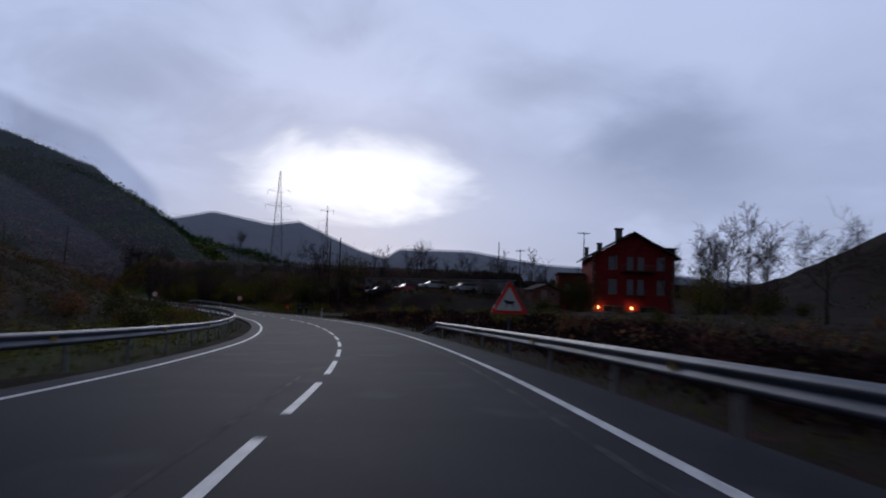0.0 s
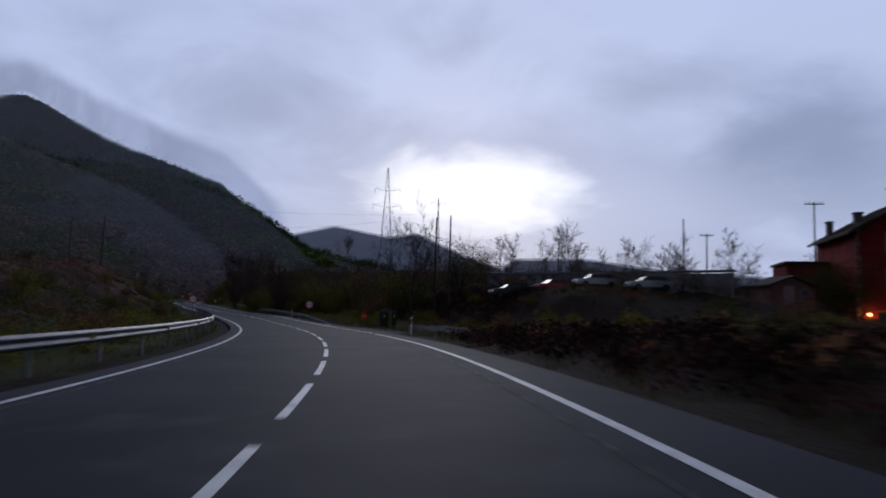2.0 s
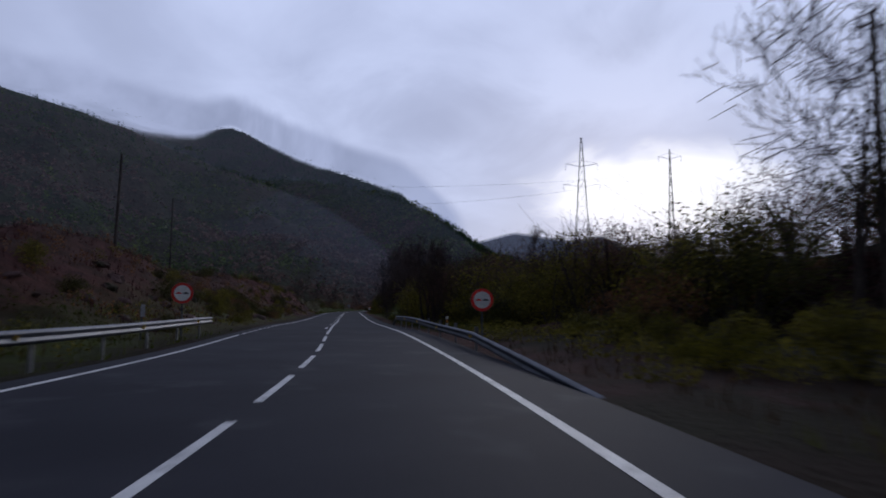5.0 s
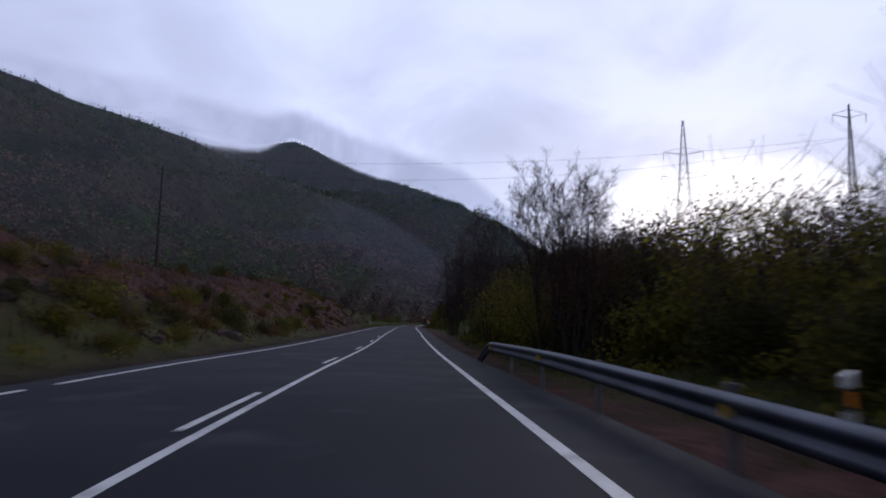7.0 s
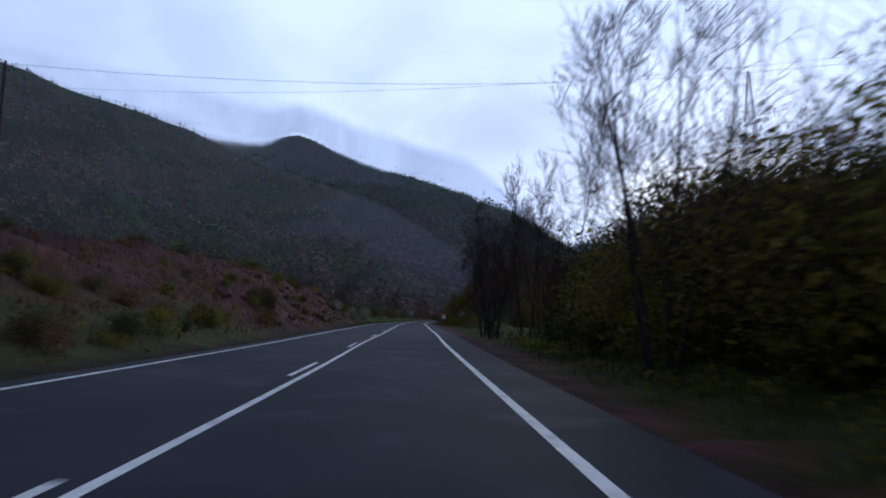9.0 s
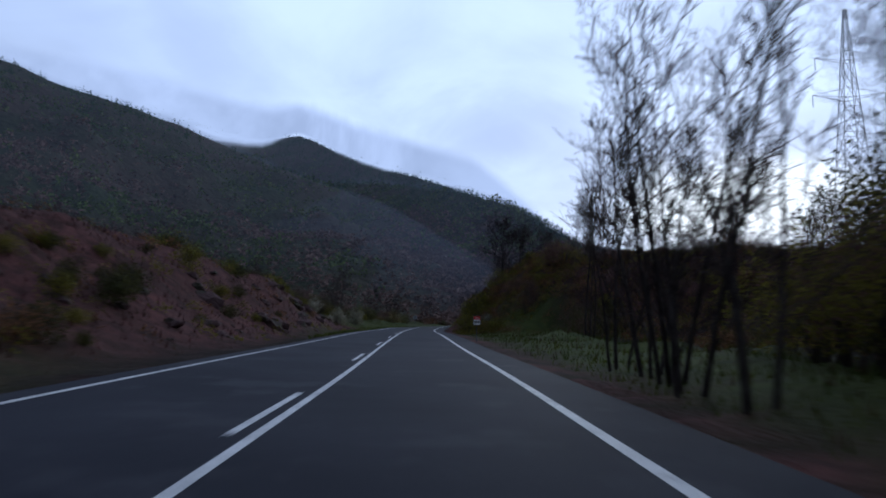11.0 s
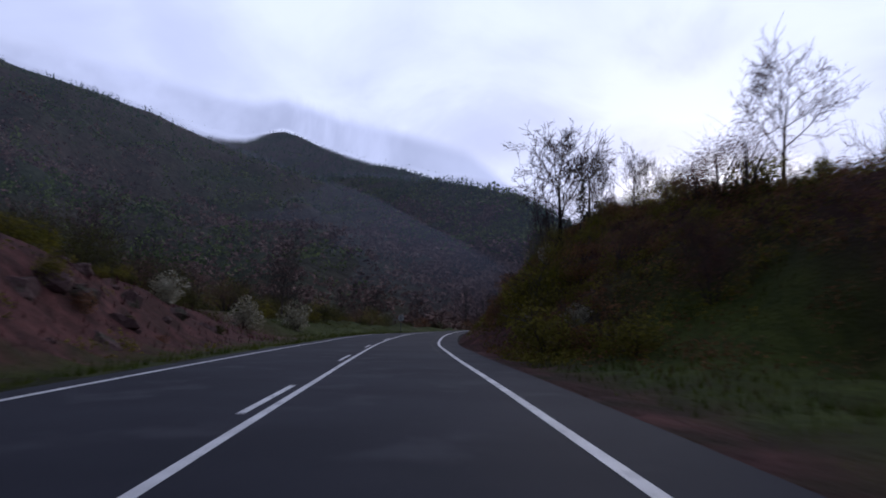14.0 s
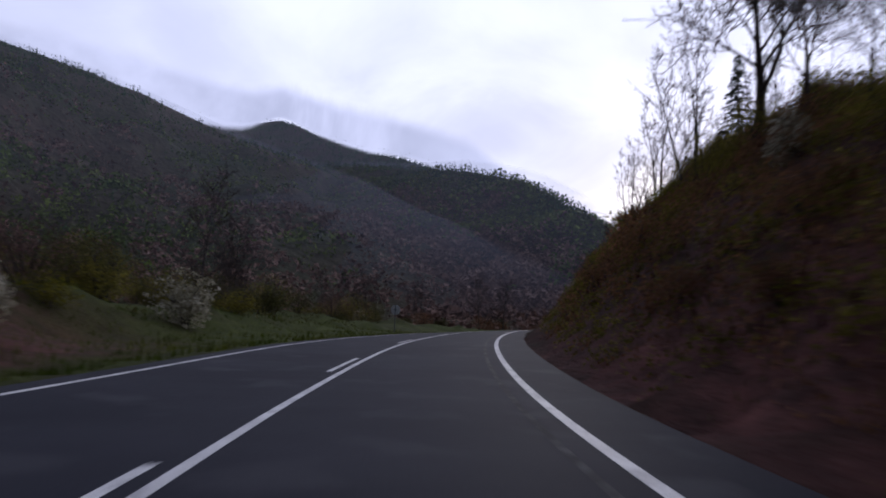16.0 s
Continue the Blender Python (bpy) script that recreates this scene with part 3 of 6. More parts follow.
    edge = np.clip(np.minimum(np.arange(na) / 12, (na - 1 - np.arange(na)) / blend), 0, 1)[None, :]
    cl = cl * full * edge
    # painted haze thickens up the slope and stops at the skyline
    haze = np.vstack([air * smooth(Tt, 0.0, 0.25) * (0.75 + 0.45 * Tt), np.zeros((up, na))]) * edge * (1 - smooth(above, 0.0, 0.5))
    v = raw("backdrop_haze_sheet", np.stack([x.ravel(), y.ravel(), z.ravel()], 1).tolist(), grid(na, nr + up), VEIL, smooth_faces=True)
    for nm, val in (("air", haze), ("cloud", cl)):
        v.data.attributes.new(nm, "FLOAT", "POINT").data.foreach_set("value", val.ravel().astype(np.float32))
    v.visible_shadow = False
    tagged(v, "glowing sheet painting thin bluish haze and ragged cloud over the mountain", "mist", kind="structure")
    return m


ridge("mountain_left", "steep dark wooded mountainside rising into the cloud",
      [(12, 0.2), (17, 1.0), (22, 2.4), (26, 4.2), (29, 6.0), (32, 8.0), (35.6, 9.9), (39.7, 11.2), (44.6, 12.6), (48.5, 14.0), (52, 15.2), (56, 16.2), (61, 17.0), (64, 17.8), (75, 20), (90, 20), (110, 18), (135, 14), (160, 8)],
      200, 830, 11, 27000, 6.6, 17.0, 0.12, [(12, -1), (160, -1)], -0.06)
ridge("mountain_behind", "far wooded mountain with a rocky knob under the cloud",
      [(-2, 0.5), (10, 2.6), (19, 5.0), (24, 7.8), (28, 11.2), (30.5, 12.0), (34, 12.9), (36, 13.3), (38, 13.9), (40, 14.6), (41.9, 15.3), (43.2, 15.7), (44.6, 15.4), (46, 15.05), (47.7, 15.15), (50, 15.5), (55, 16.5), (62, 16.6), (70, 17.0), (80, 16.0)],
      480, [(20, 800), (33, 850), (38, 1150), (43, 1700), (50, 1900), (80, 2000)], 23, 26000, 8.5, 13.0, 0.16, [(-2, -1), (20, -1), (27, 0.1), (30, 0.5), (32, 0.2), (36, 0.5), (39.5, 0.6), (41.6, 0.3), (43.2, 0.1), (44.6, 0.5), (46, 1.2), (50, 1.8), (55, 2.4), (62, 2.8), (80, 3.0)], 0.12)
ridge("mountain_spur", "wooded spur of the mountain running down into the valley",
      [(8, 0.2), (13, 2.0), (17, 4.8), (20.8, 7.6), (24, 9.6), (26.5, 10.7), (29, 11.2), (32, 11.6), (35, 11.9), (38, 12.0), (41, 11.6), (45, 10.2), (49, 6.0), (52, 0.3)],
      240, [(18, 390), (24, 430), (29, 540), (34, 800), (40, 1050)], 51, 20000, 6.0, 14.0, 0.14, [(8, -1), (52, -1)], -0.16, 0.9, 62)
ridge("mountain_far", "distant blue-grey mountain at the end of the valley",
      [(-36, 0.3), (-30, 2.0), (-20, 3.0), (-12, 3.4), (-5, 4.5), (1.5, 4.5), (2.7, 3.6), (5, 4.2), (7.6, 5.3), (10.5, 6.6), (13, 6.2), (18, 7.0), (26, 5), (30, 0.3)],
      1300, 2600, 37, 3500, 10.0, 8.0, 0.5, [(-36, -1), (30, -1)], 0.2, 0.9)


# ---- builders ----


def box(bm, x0, x1, y0, y1, z0, z1, m=None, bevel=0.0):
    r = bmesh.ops.create_cube(bm, size=1.0)
    vs = r["verts"]
    for v in vs:
        v.co = Vector((x0 + (v.co.x + 0.5) * (x1 - x0), y0 + (v.co.y + 0.5) * (y1 - y0), z0 + (v.co.z + 0.5) * (z1 - z0)))
    if bevel:
        es = list({e for v in vs for e in v.link_edges})
        q = bmesh.ops.bevel(bm, geom=es, offset=bevel, segments=2, affect="EDGES")
        vs = list({v for f in q["faces"] for v in f.verts} | {v for v in vs if v.is_valid})
    if m is not None:
        bmesh.ops.transform(bm, matrix=m, verts=[v for v in vs if v.is_valid])
    return vs


def tube(bm, a, b, r0, r1, n=8):
    a, b = Vector(a), Vector(b)
    d = (b - a).normalized()
    u = d.orthogonal().normalized()
    w = d.cross(u)
    rings = []
    for p, r in ((a, r0), (b, r1)):
        rings.append([bm.verts.new(p + (u * math.cos(6.2832 * i / n) + w * math.sin(6.2832 * i / n)) * r) for i in range(n)])
    for i in range(n):
        bm.faces.new((rings[0][i], rings[0][(i + 1) % n], rings[1][(i + 1) % n], rings[1][i]))
    bm.faces.new(rings[0][::-1])
    bm.faces.new(rings[1])


def boxes(name, material, parent, *dims, bevel=0.0, label=""):
    bm = bmesh.new()
    for d in dims:
        box(bm, *d, bevel=bevel)
    return part(name, bm, material, parent, label)


def tubes(name, material, parent, *dims, label="", n=8):
    bm = bmesh.new()
    for d in dims:
        tube(bm, *d, n=n)
    return part(name, bm, material, parent, label)


def prism(name, pts, y0, y1, material, parent, label=""):
    """A plate of outline pts (x, z), from y0 to y1."""
    bm = bmesh.new()
    a = [bm.verts.new((x, y0, z)) for x, z in pts]
    b = [bm.verts.new((x, y1, z)) for x, z in pts]
    n = len(pts)
    bm.faces.new(a)
    bm.faces.new(b[::-1])
    for i in range(n):
        bm.faces.new((a[i], b[i], b[(i + 1) % n], a[(i + 1) % n]))
    bmesh.ops.recalc_face_normals(bm, faces=bm.faces)
    return part(name, bm, material, parent, label)


def plain(name, c, rough=0.5, metal=0.0, emit=0.0, spec=0.5):
    m = mat(name, tuple(v * 0.88 for v in c), c, 3.0, rough, 0.05, 15.0, metal, per=True)
    if emit:
        b = m.node_tree.nodes["Principled BSDF"]
        b.inputs["Emission Color"].default_value, b.inputs["Emission Strength"].default_value = (*c, 1), emit
    return m


RED = plain("sign red", (0.75, 0.025, 0.02), 0.35)
WHITE = plain("sign white", (0.85, 0.84, 0.80), 0.35)
BLACK = plain("sign black", (0.02, 0.02, 0.02), 0.5)
GREY_BACK = plain("sign back", (0.45, 0.46, 0.48), 0.5, 0.5)
ORANGE = plain("sign orange", (0.90, 0.30, 0.03), 0.4)
AMBER = plain("amber reflector", (0.95, 0.62, 0.12), 0.15)
GLASS_DARK = plain("window glass", (0.03, 0.035, 0.045), 0.08)
WOOD_POLE = mat("weathered pole wood", (0.045, 0.038, 0.034), (0.085, 0.072, 0.062), 2.0, 0.85, 0.4, 12.0, per=True, dist=0.01)
CONCRETE = mat("concrete", (0.22, 0.21, 0.20), (0.32, 0.31, 0.30), 0.8, 0.9, 0.4, 20.0, dist=0.01)


def empty(name, m, label, category, group=""):
    ob = new(name)
    ob.matrix_world = m
    return tagged(ob, label, category, group)


def facing(s, lat, up=0.0, turn=0.0, flip=False):
    """A pose beside the road whose -y side faces the traffic that comes along it (flip: the other way)."""
    p = at(s, lat)
    z = land_z(p.x, p.y) if abs(lat) > 5 else p.z
    return Matrix.Translation((p.x, p.y, z + up)) @ Matrix.Rotation(heading(s) + radians(turn) + (math.pi if flip else 0), 4, "Z")


# ---- guard rails ----
PROFILE = [(0.0, -0.155), (0.012, -0.14), (0.075, -0.115), (0.082, -0.06), (0.02, -0.02), (0.02, 0.02), (0.082, 0.06), (0.075, 0.115), (0.012, 0.14), (0.0, 0.155)]


def guard_rail(s0, s1, lat, side, down0, down1, group, label, ref0, gap=8.0, low=0.0):
    """A W-beam rail from s0 to s1; side: +1 when the road is on its left. down0, down1: lengths over which it dips into the ground."""
    root = empty("guard_rail", Matrix.Translation(at((s0 + s1) / 2, lat)), label, "guard rail", group)
    inv = root.matrix_world.inverted()

    def height(s):
        h = 0.60 - low * (1 - float(smooth(s, 116, 134)))
        if down0 and s < s0 + down0:
            h = -0.10 + (h + 0.10) * (s - s0) / down0
        if down1 and s > s1 - down1:
            h = -0.16 + 0.76 * (s1 - s) / down1
        return h

    n = int((s1 - s0) / 0.5)
    v, f = [], []
    k = len(PROFILE)
    for t in (0, 1):
        for i in range(n + 1):
            s = s0 + (s1 - s0) * i / n
            for d, z in PROFILE:
                v.append(inv @ at(s, lat - side * (d - 0.004 * t), height(s) + z))
    for t in (0, 1):
        for i in range(n):
            for j in range(k - 1):
                o = t * (n + 1) * k + i * k + j
                f.append((o, o + 1, o + k + 1, o + k) if t else (o, o + k, o + k + 1, o + 1))
    raw("beam", v, f, STEEL, root, "galvanised W-shaped steel beam", True)
    s = s0 + (down0 or 1)
    posts = []
    while s <= s1 - (down1 or 0) + 0.1:
        bm = bmesh.new()
        box(bm, -0.03, 0.03, -0.05, 0.05, -0.5, 0.72)
        box(bm, -0.05, 0.05, -0.05, 0.05, 0.48, 0.72)
        p = at(s, lat + side * 0.10)
        m = inv @ Matrix.Translation(p) @ Matrix.Rotation(heading(s), 4, "Z")
        if posts:
            bm.free()
            ob = new("post", posts[0].data)
            ob.parent = root
        else:
            ob = part("post", bm, STEEL_DARK, root)
        ob.matrix_local = m
        posts.append(ob)
        s += 4.0
    s, refs = ref0, []
    while s < s1:
        if s > s0:
            if refs:
                ob = new("reflector", refs[0].data)
                ob.parent = root
            else:
                bm = bmesh.new()
                box(bm, -0.05, 0.05, -0.012, 0.012, -0.06, 0.06, bevel=0.008)
                ob = part("reflector", bm, AMBER, root, "small amber reflector on the beam")
            ob.matrix_local = inv @ Matrix.Translation(at(s, lat - side * 0.055, height(s))) @ Matrix.Rotation(heading(s), 4, "Z")
            refs.append(ob)
        s += gap
    return root


guard_rail(-50, 36.0, 4.85, 1, 0, 3.9, "guard rails", "grey steel guard rail with amber reflectors and a sloping end", 0.7, 7.65)
guard_rail(97.6, 144.7, 4.82, 1, 11.5, 3.8, "guard rails", "grey steel guard rail sloping into the verge at both ends", 109.3, 7.8, 0.2)
guard_rail(-50, 121, -5.5, -1, 0, 0, "guard rails", "long grey steel guard rail round the inside of the bend", 6.0)

# ---- signs ----


def post(parent, top, r=0.035, y=0.05):
    return tubes("post", STEEL, parent, ((0, y, -0.4), (0, y, top), r, r), n=10)


def disc(r, n=28):
    return [(r * math.cos(6.2832 * i / n), r * math.sin(6.2832 * i / n)) for i in range(n)]


def shift(pts, dx, dz):
    return [(x + dx, z + dz) for x, z in pts]


def car_mark(parent, x, z, w, material):
    h = w * 0.32
    prism("car_symbol", [(x - w / 2, z - h / 2), (x + w / 2, z - h / 2), (x + w / 2, z + h * 0.1), (x + w * 0.3, z + h * 0.15),
                         (x + w * 0.2, z + h * 0.6), (x - w * 0.2, z + h * 0.6), (x - w * 0.3, z + h * 0.15), (x - w / 2, z + h * 0.1)], -0.022, -0.016, material, parent)


def overtaking_sign(m, c):
    root = empty("no_overtaking_sign", m, "round red and white no-overtaking sign on a steel post", "road sign", "no-overtaking signs")
    post(root, c + 0.4)
    prism("back_plate", shift(disc(0.45), 0, c), 0.0, 0.015, GREY_BACK, root)
    prism("rim", shift(disc(0.445), 0, c), -0.008, 0.0, RED, root, "red rim")
    prism("face", shift(disc(0.335), 0, c), -0.013, -0.008, WHITE, root, "white face")
    car_mark(root, -0.14, c, 0.22, RED)
    car_mark(root, 0.14, c, 0.22, BLACK)
    return root


overtaking_sign(facing(117.8, -6.1, 0, 4), 2.05)
overtaking_sign(facing(113.8, 6.1, 0, -4), 1.84)


def warning_sign(m):
    root = empty("warning_sign", m, "triangular red-bordered cattle warning sign on a steel post", "road sign")
    post(root, 1.9, 0.04)
    w, h, z = 1.35, 1.17, 1.22

    def tri(k):
        cx, cz = 0, z + h / 3
        pts = []
        for x, y in ((-w / 2, z), (w / 2, z), (0, z + h)):
            x, y = cx + (x - cx) * k, cz + (y - cz) * k
            pts.append((x, y))
        out = []
        for i in range(3):
            p, a, b = Vector(pts[i]), Vector(pts[i - 1]), Vector(pts[(i + 1) % 3])
            c = 0.06 * k
            out += [tuple(p + (a - p).normalized() * c), tuple(p + (b - p).normalized() * c)]
        return out

    prism("back_plate", tri(1.0), 0.0, 0.018, GREY_BACK, root)
    prism("border", tri(0.99), -0.01, 0.0, RED, root, "red border")
    prism("face", tri(0.70), -0.016, -0.01, WHITE, root, "white face")
    # cattle symbol as a plain shape
    q = z + 0.30
    prism("cattle_symbol", [(-0.20, q + 0.16), (-0.17, q + 0.10), (-0.13, q + 0.09), (-0.12, q - 0.06), (-0.09, q - 0.06), (-0.08, q + 0.03), (0.09, q + 0.03),
                            (0.10, q - 0.06), (0.13, q - 0.06), (0.14, q + 0.06), (0.19, q + 0.10), (0.17, q + 0.14), (-0.08, q + 0.15), (-0.13, q + 0.19)], -0.022, -0.016, BLACK, root)


warning_sign(facing(22.5, 5.75, 0.24, -3))


def bus_sign(m):
    root = empty("roadside_sign", m, "small red lozenge sign with an orange band on a low post", "road sign")
    post(root, 1.3, 0.025)
    z = 0.72
    prism("panel", [(-0.11, z), (0.11, z), (0.19, z + 0.14), (0.19, z + 0.56), (0.11, z + 0.70), (-0.11, z + 0.70), (-0.19, z + 0.56), (-0.19, z + 0.14)], -0.012, 0.006, RED, root, "red panel")
    prism("band", [(-0.20, z + 0.25), (0.20, z + 0.25), (0.20, z + 0.43), (-0.20, z + 0.43)], -0.02, -0.012, ORANGE, root, "orange band")
    for x in (-0.11, 0.0, 0.11):
        prism("bar", [(x - 0.035, z + 0.31), (x + 0.035, z + 0.31), (x + 0.035, z + 0.37), (x - 0.035, z + 0.37)], -0.024, -0.02, RED, root)
    boxes("footing", CONCRETE, root, (-0.16, 0.16, -0.1, 0.2, -0.2, 0.06), bevel=0.02)


bus_sign(facing(90.8, 6.1, -0.1))


def km_sign(m):
    root = empty("kilometre_sign", m, "small red and white kilometre panel on a thin post", "road sign")
    post(root, 1.2, 0.022)
    z = 0.93
    prism("plate", [(-0.25, z), (0.25, z), (0.25, z + 0.52), (-0.25, z + 0.52)], -0.008, 0.008, WHITE, root, "white panel")
    prism("heading_band", [(-0.245, z + 0.32), (0.245, z + 0.32), (0.245, z + 0.515), (-0.245, z + 0.515)], -0.014, -0.008, RED, root, "red upper band")
    prism("bar", [(-0.14, z + 0.39), (0.14, z + 0.39), (0.14, z + 0.44), (-0.14, z + 0.44)], -0.018, -0.014, WHITE, root)
    for x0, x1 in ((-0.19, -0.06), (-0.03, 0.03), (0.06, 0.19)):
        prism("bar", [(x0, z + 0.09), (x1, z + 0.09), (x1, z + 0.23), (x0, z + 0.23)], -0.012, -0.008, BLACK, root)


km_sign(facing(221.9, 5.25, 0.1) @ Matrix.Diagonal((0.82, 0.82, 0.98, 1)))


def back_sign(m, c, r):
    root = empty("round_sign", m, "grey back of a round sign facing oncoming traffic", "road sign")
    post(root, c + r, 0.04)
    prism("plate", shift(disc(r), 0, c), -0.01, 0.01, GREY_BACK, root)
    prism("face", shift(disc(r - 0.01), 0, c), -0.016, -0.01, WHITE, root)
    boxes("bracket", STEEL_DARK, root, (-0.2, 0.2, 0.012, 0.03, c - 0.03, c + 0.03))


back_sign(facing(318, -8.5, 0, 0, True), 2.0, 0.45)


def plate_sign(m):
    root = empty("marker_plate", m, "narrow grey metal plate on a post", "road sign")
    post(root, 1.5, 0.03)
    prism("plate", [(-0.12, 1.0), (0.12, 1.0), (0.12, 1.5), (-0.12, 1.5)], -0.008, 0.008, STEEL_DARK, root)


plate_sign(facing(116.5, -7.3, 0, 62))


def delineator(m):
    root = empty("delineator_post", m, "white plastic roadside post with a black band and amber reflector", "roadside post", "roadside posts")
    for nm, z0, z1, lower, mt, lb in (("lower_body", -0.3, 0.66, 0.04, WHITE, ""), ("band", 0.662, 0.90, 0.04, BLACK, "slanting black band"), ("cap", 0.902, 1.06, 0.07, WHITE, "")):
        bm = bmesh.new()
        vs = box(bm, -0.065, 0.065, -0.035, 0.045, z0, z1)
        for v in vs:
            if v.co.x < 0 and (v.co.z > z1 - 0.01 or nm != "lower_body" and v.co.z < z0 + 0.01):
                v.co.z -= lower if v.co.z > z1 - 0.01 else 0.04
        bmesh.ops.bevel(bm, geom=[e for e in bm.edges if abs(e.verts[0].co.z - e.verts[1].co.z) > 0.05], offset=0.018, segments=2, affect="EDGES")
        part(nm, bm, mt, root, lb)
    boxes("reflector", ORANGE, root, (-0.035, 0.035, -0.042, -0.0355, 0.68, 0.84), bevel=0.006, label="amber reflector plate")
    return root


delineator(facing(74.9, 5.7))
delineator(facing(126, 6.6))

# ---- waste bins ----
BIN_GREEN = plain("bin green plastic", (0.010, 0.018, 0.013), 0.6)
RUBBER = plain("rubber", (0.02, 0.02, 0.02), 0.8)


def waste_bin(m):
    root = empty("waste_bin", m, "green plastic wheeled waste container with a lid", "waste bin", "bins at the side road")
    bm = bmesh.new()
    vs = box(bm, -0.60, 0.60, -0.45, 0.45, 0.18, 1.15)
    for v in vs:
        if v.co.z < 0.5:
            v.co.x *= 0.82
            v.co.y *= 0.82
    bmesh.ops.bevel(bm, geom=list(bm.edges), offset=0.05, segments=2, affect="EDGES")
    part("tub", bm, BIN_GREEN, root)
    boxes("rim", BIN_GREEN, root, (-0.66, 0.66, -0.51, 0.51, 1.12, 1.19), bevel=0.025)
    bm = bmesh.new()
    vs = box(bm, -0.65, 0.65, -0.5, 0.5, 1.195, 1.36)
    for v in vs:
        if v.co.z > 1.3:
            v.co.y *= 0.7
            v.co.x *= 0.95
    bmesh.ops.bevel(bm, geom=list(bm.edges), offset=0.04, segments=2, affect="EDGES")
    part("lid", bm, BIN_GREEN, root, "green domed lid")
    for x in (-0.4, 0.4):
        for y in (-0.3, 0.3):
            tubes("wheel", RUBBER, root, ((x - 0.03, y, 0.1), (x + 0.03, y, 0.1), 0.1, 0.1), n=12)
    tubes("handle", STEEL, root, ((-0.5, -0.53, 1.05), (0.5, -0.53, 1.05), 0.018, 0.018))
    prism("sticker", [(-0.1, 0.84), (0.1, 0.84), (0.1, 0.98), (-0.1, 0.98)], -0.475, -0.462, AMBER, root, "amber reflective sticker")
    return root


SLIM = Matrix.Diagonal((0.58, 0.75, 1.06, 1))
b0 = waste_bin(facing(89.8, 7.5, 0.02, -8) @ SLIM)
copy_thing(b0, facing(90.0, 8.4, 0.02, -12) @ SLIM)

# ---- side road ----


def ribbon(name, pts, width, material, label):
    """A band of asphalt draped on the land along pts (s, lat)."""
    line = []
    for (a, b), (c, d) in zip(pts[:-1], pts[1:]):
        for k in range(10):
            f = k / 10
            line.append(at(a + (c - a) * f, b + (d - b) * f))
    v, fc = [], []
    for i, p in enumerate(line):
        q, w = line[min(i + 1, len(line) - 1)], line[max(i - 1, 0)]
        t = Vector((q.x - w.x, q.y - w.y, 0)).normalized()
        nrm = Vector((t.y, -t.x, 0))
        wd = width * (1.0 + 1.6 * max(0, 1 - i / 9) ** 2)
        for k, drop in ((-0.25, 0.4), (0, 0), (1, 0), (2, 0), (3, 0), (4, 0), (4.25, 0.4)):
            c = p + nrm * (k / 4 - 0.5) * wd
            v.append((c.x, c.y, land_z(c.x, c.y) + 0.04 - drop))
    for i in range(len(line) - 1):
        for k in range(6):
            o = i * 7 + k
            fc.append((o, o + 1, o + 8, o + 7))
    return tagged(raw(name, v, fc, material, smooth_faces=True), label, "road", kind="structure")


ribbon("side_road", [(81, 4.9), (82, 8), (87, 12), (97, 14.6), (110, 16), (124, 20)], 4.4, ASPHALT_OLD, "worn grey asphalt side road climbing from the junction")



def apron(s0, s1):
    """The asphalt between the road's edge and the mouth of the side road, easing down onto the land."""
    v, f, lats = [], [], (4.70, 5.2, 5.8, 6.4, 7.2, 8.0, 8.3)
    n = int(s1 - s0)
    for i in range(n + 1):
        for k, lt in enumerate(lats):
            p = at(s0 + i, lt + 0.25 * math.sin(i * 1.7) * (k > 3))
            g = land_z(p.x, p.y) + (0.045 if k < 6 else -0.15)
            w = min(1.0, (lt - 4.70) / 1.5)
            v.append((p.x, p.y, (p.z + 0.012) * (1 - w) + max(g, p.z - 0.35 if k == 6 else g) * w))
    m = len(lats)
    for i in range(n):
        for k in range(m - 1):
            o = i * m + k
            f.append((o, o + 1, o + m + 1, o + m))
    return tagged(raw("side_road_apron", v, f, ASPHALT_OLD, smooth_faces=True), "worn asphalt apron between the road and the side road", "road", kind="structure")


apron(75.8, 91.0)
strip("give_way_line", 83.4, 83.62, 6.7, 8.6, PAINT, 0.075, road)

# ---- terrace wall above the junction ----
T0, T1 = Vector((-11.0, 115.5, 0)), Vector((13.0, 101.5, 0))
TERRACE = empty("terrace_wall", Matrix.Translation((T0 + T1) / 2) @ Matrix.Rotation(math.atan2(T1.y - T0.y, T1.x - T0.x), 4, "Z"), "low pale wall with a dark coping behind the parked cars", "wall")
half, tz = (T1 - T0).length / 2, 3.0
PALE = mat("pale render", (0.20, 0.19, 0.20), (0.32, 0.31, 0.32), 0.5, 0.9, 0.3, 12.0, c3=(0.12, 0.11, 0.11), spots=0.4, dist=0.01)
for k in range(9):
    x0, x1 = -half + k * half / 4.5, -half + (k + 1) * half / 4.5
    boxes("wall_panel", PALE, TERRACE, (x0 + 0.012, x1 - 0.012, 0, 0.22, tz - 2.2, tz + 1.45))
    boxes("pier", STEEL_DARK, TERRACE, (x0 - 0.09, x0 + 0.09, -0.05, 0.27, tz - 2.2, tz + 1.548))
boxes("coping", STEEL_DARK, TERRACE, (-half - 0.2, half + 0.2, -0.14, 0.38, tz + 1.55, tz + 1.78), bevel=0.03)

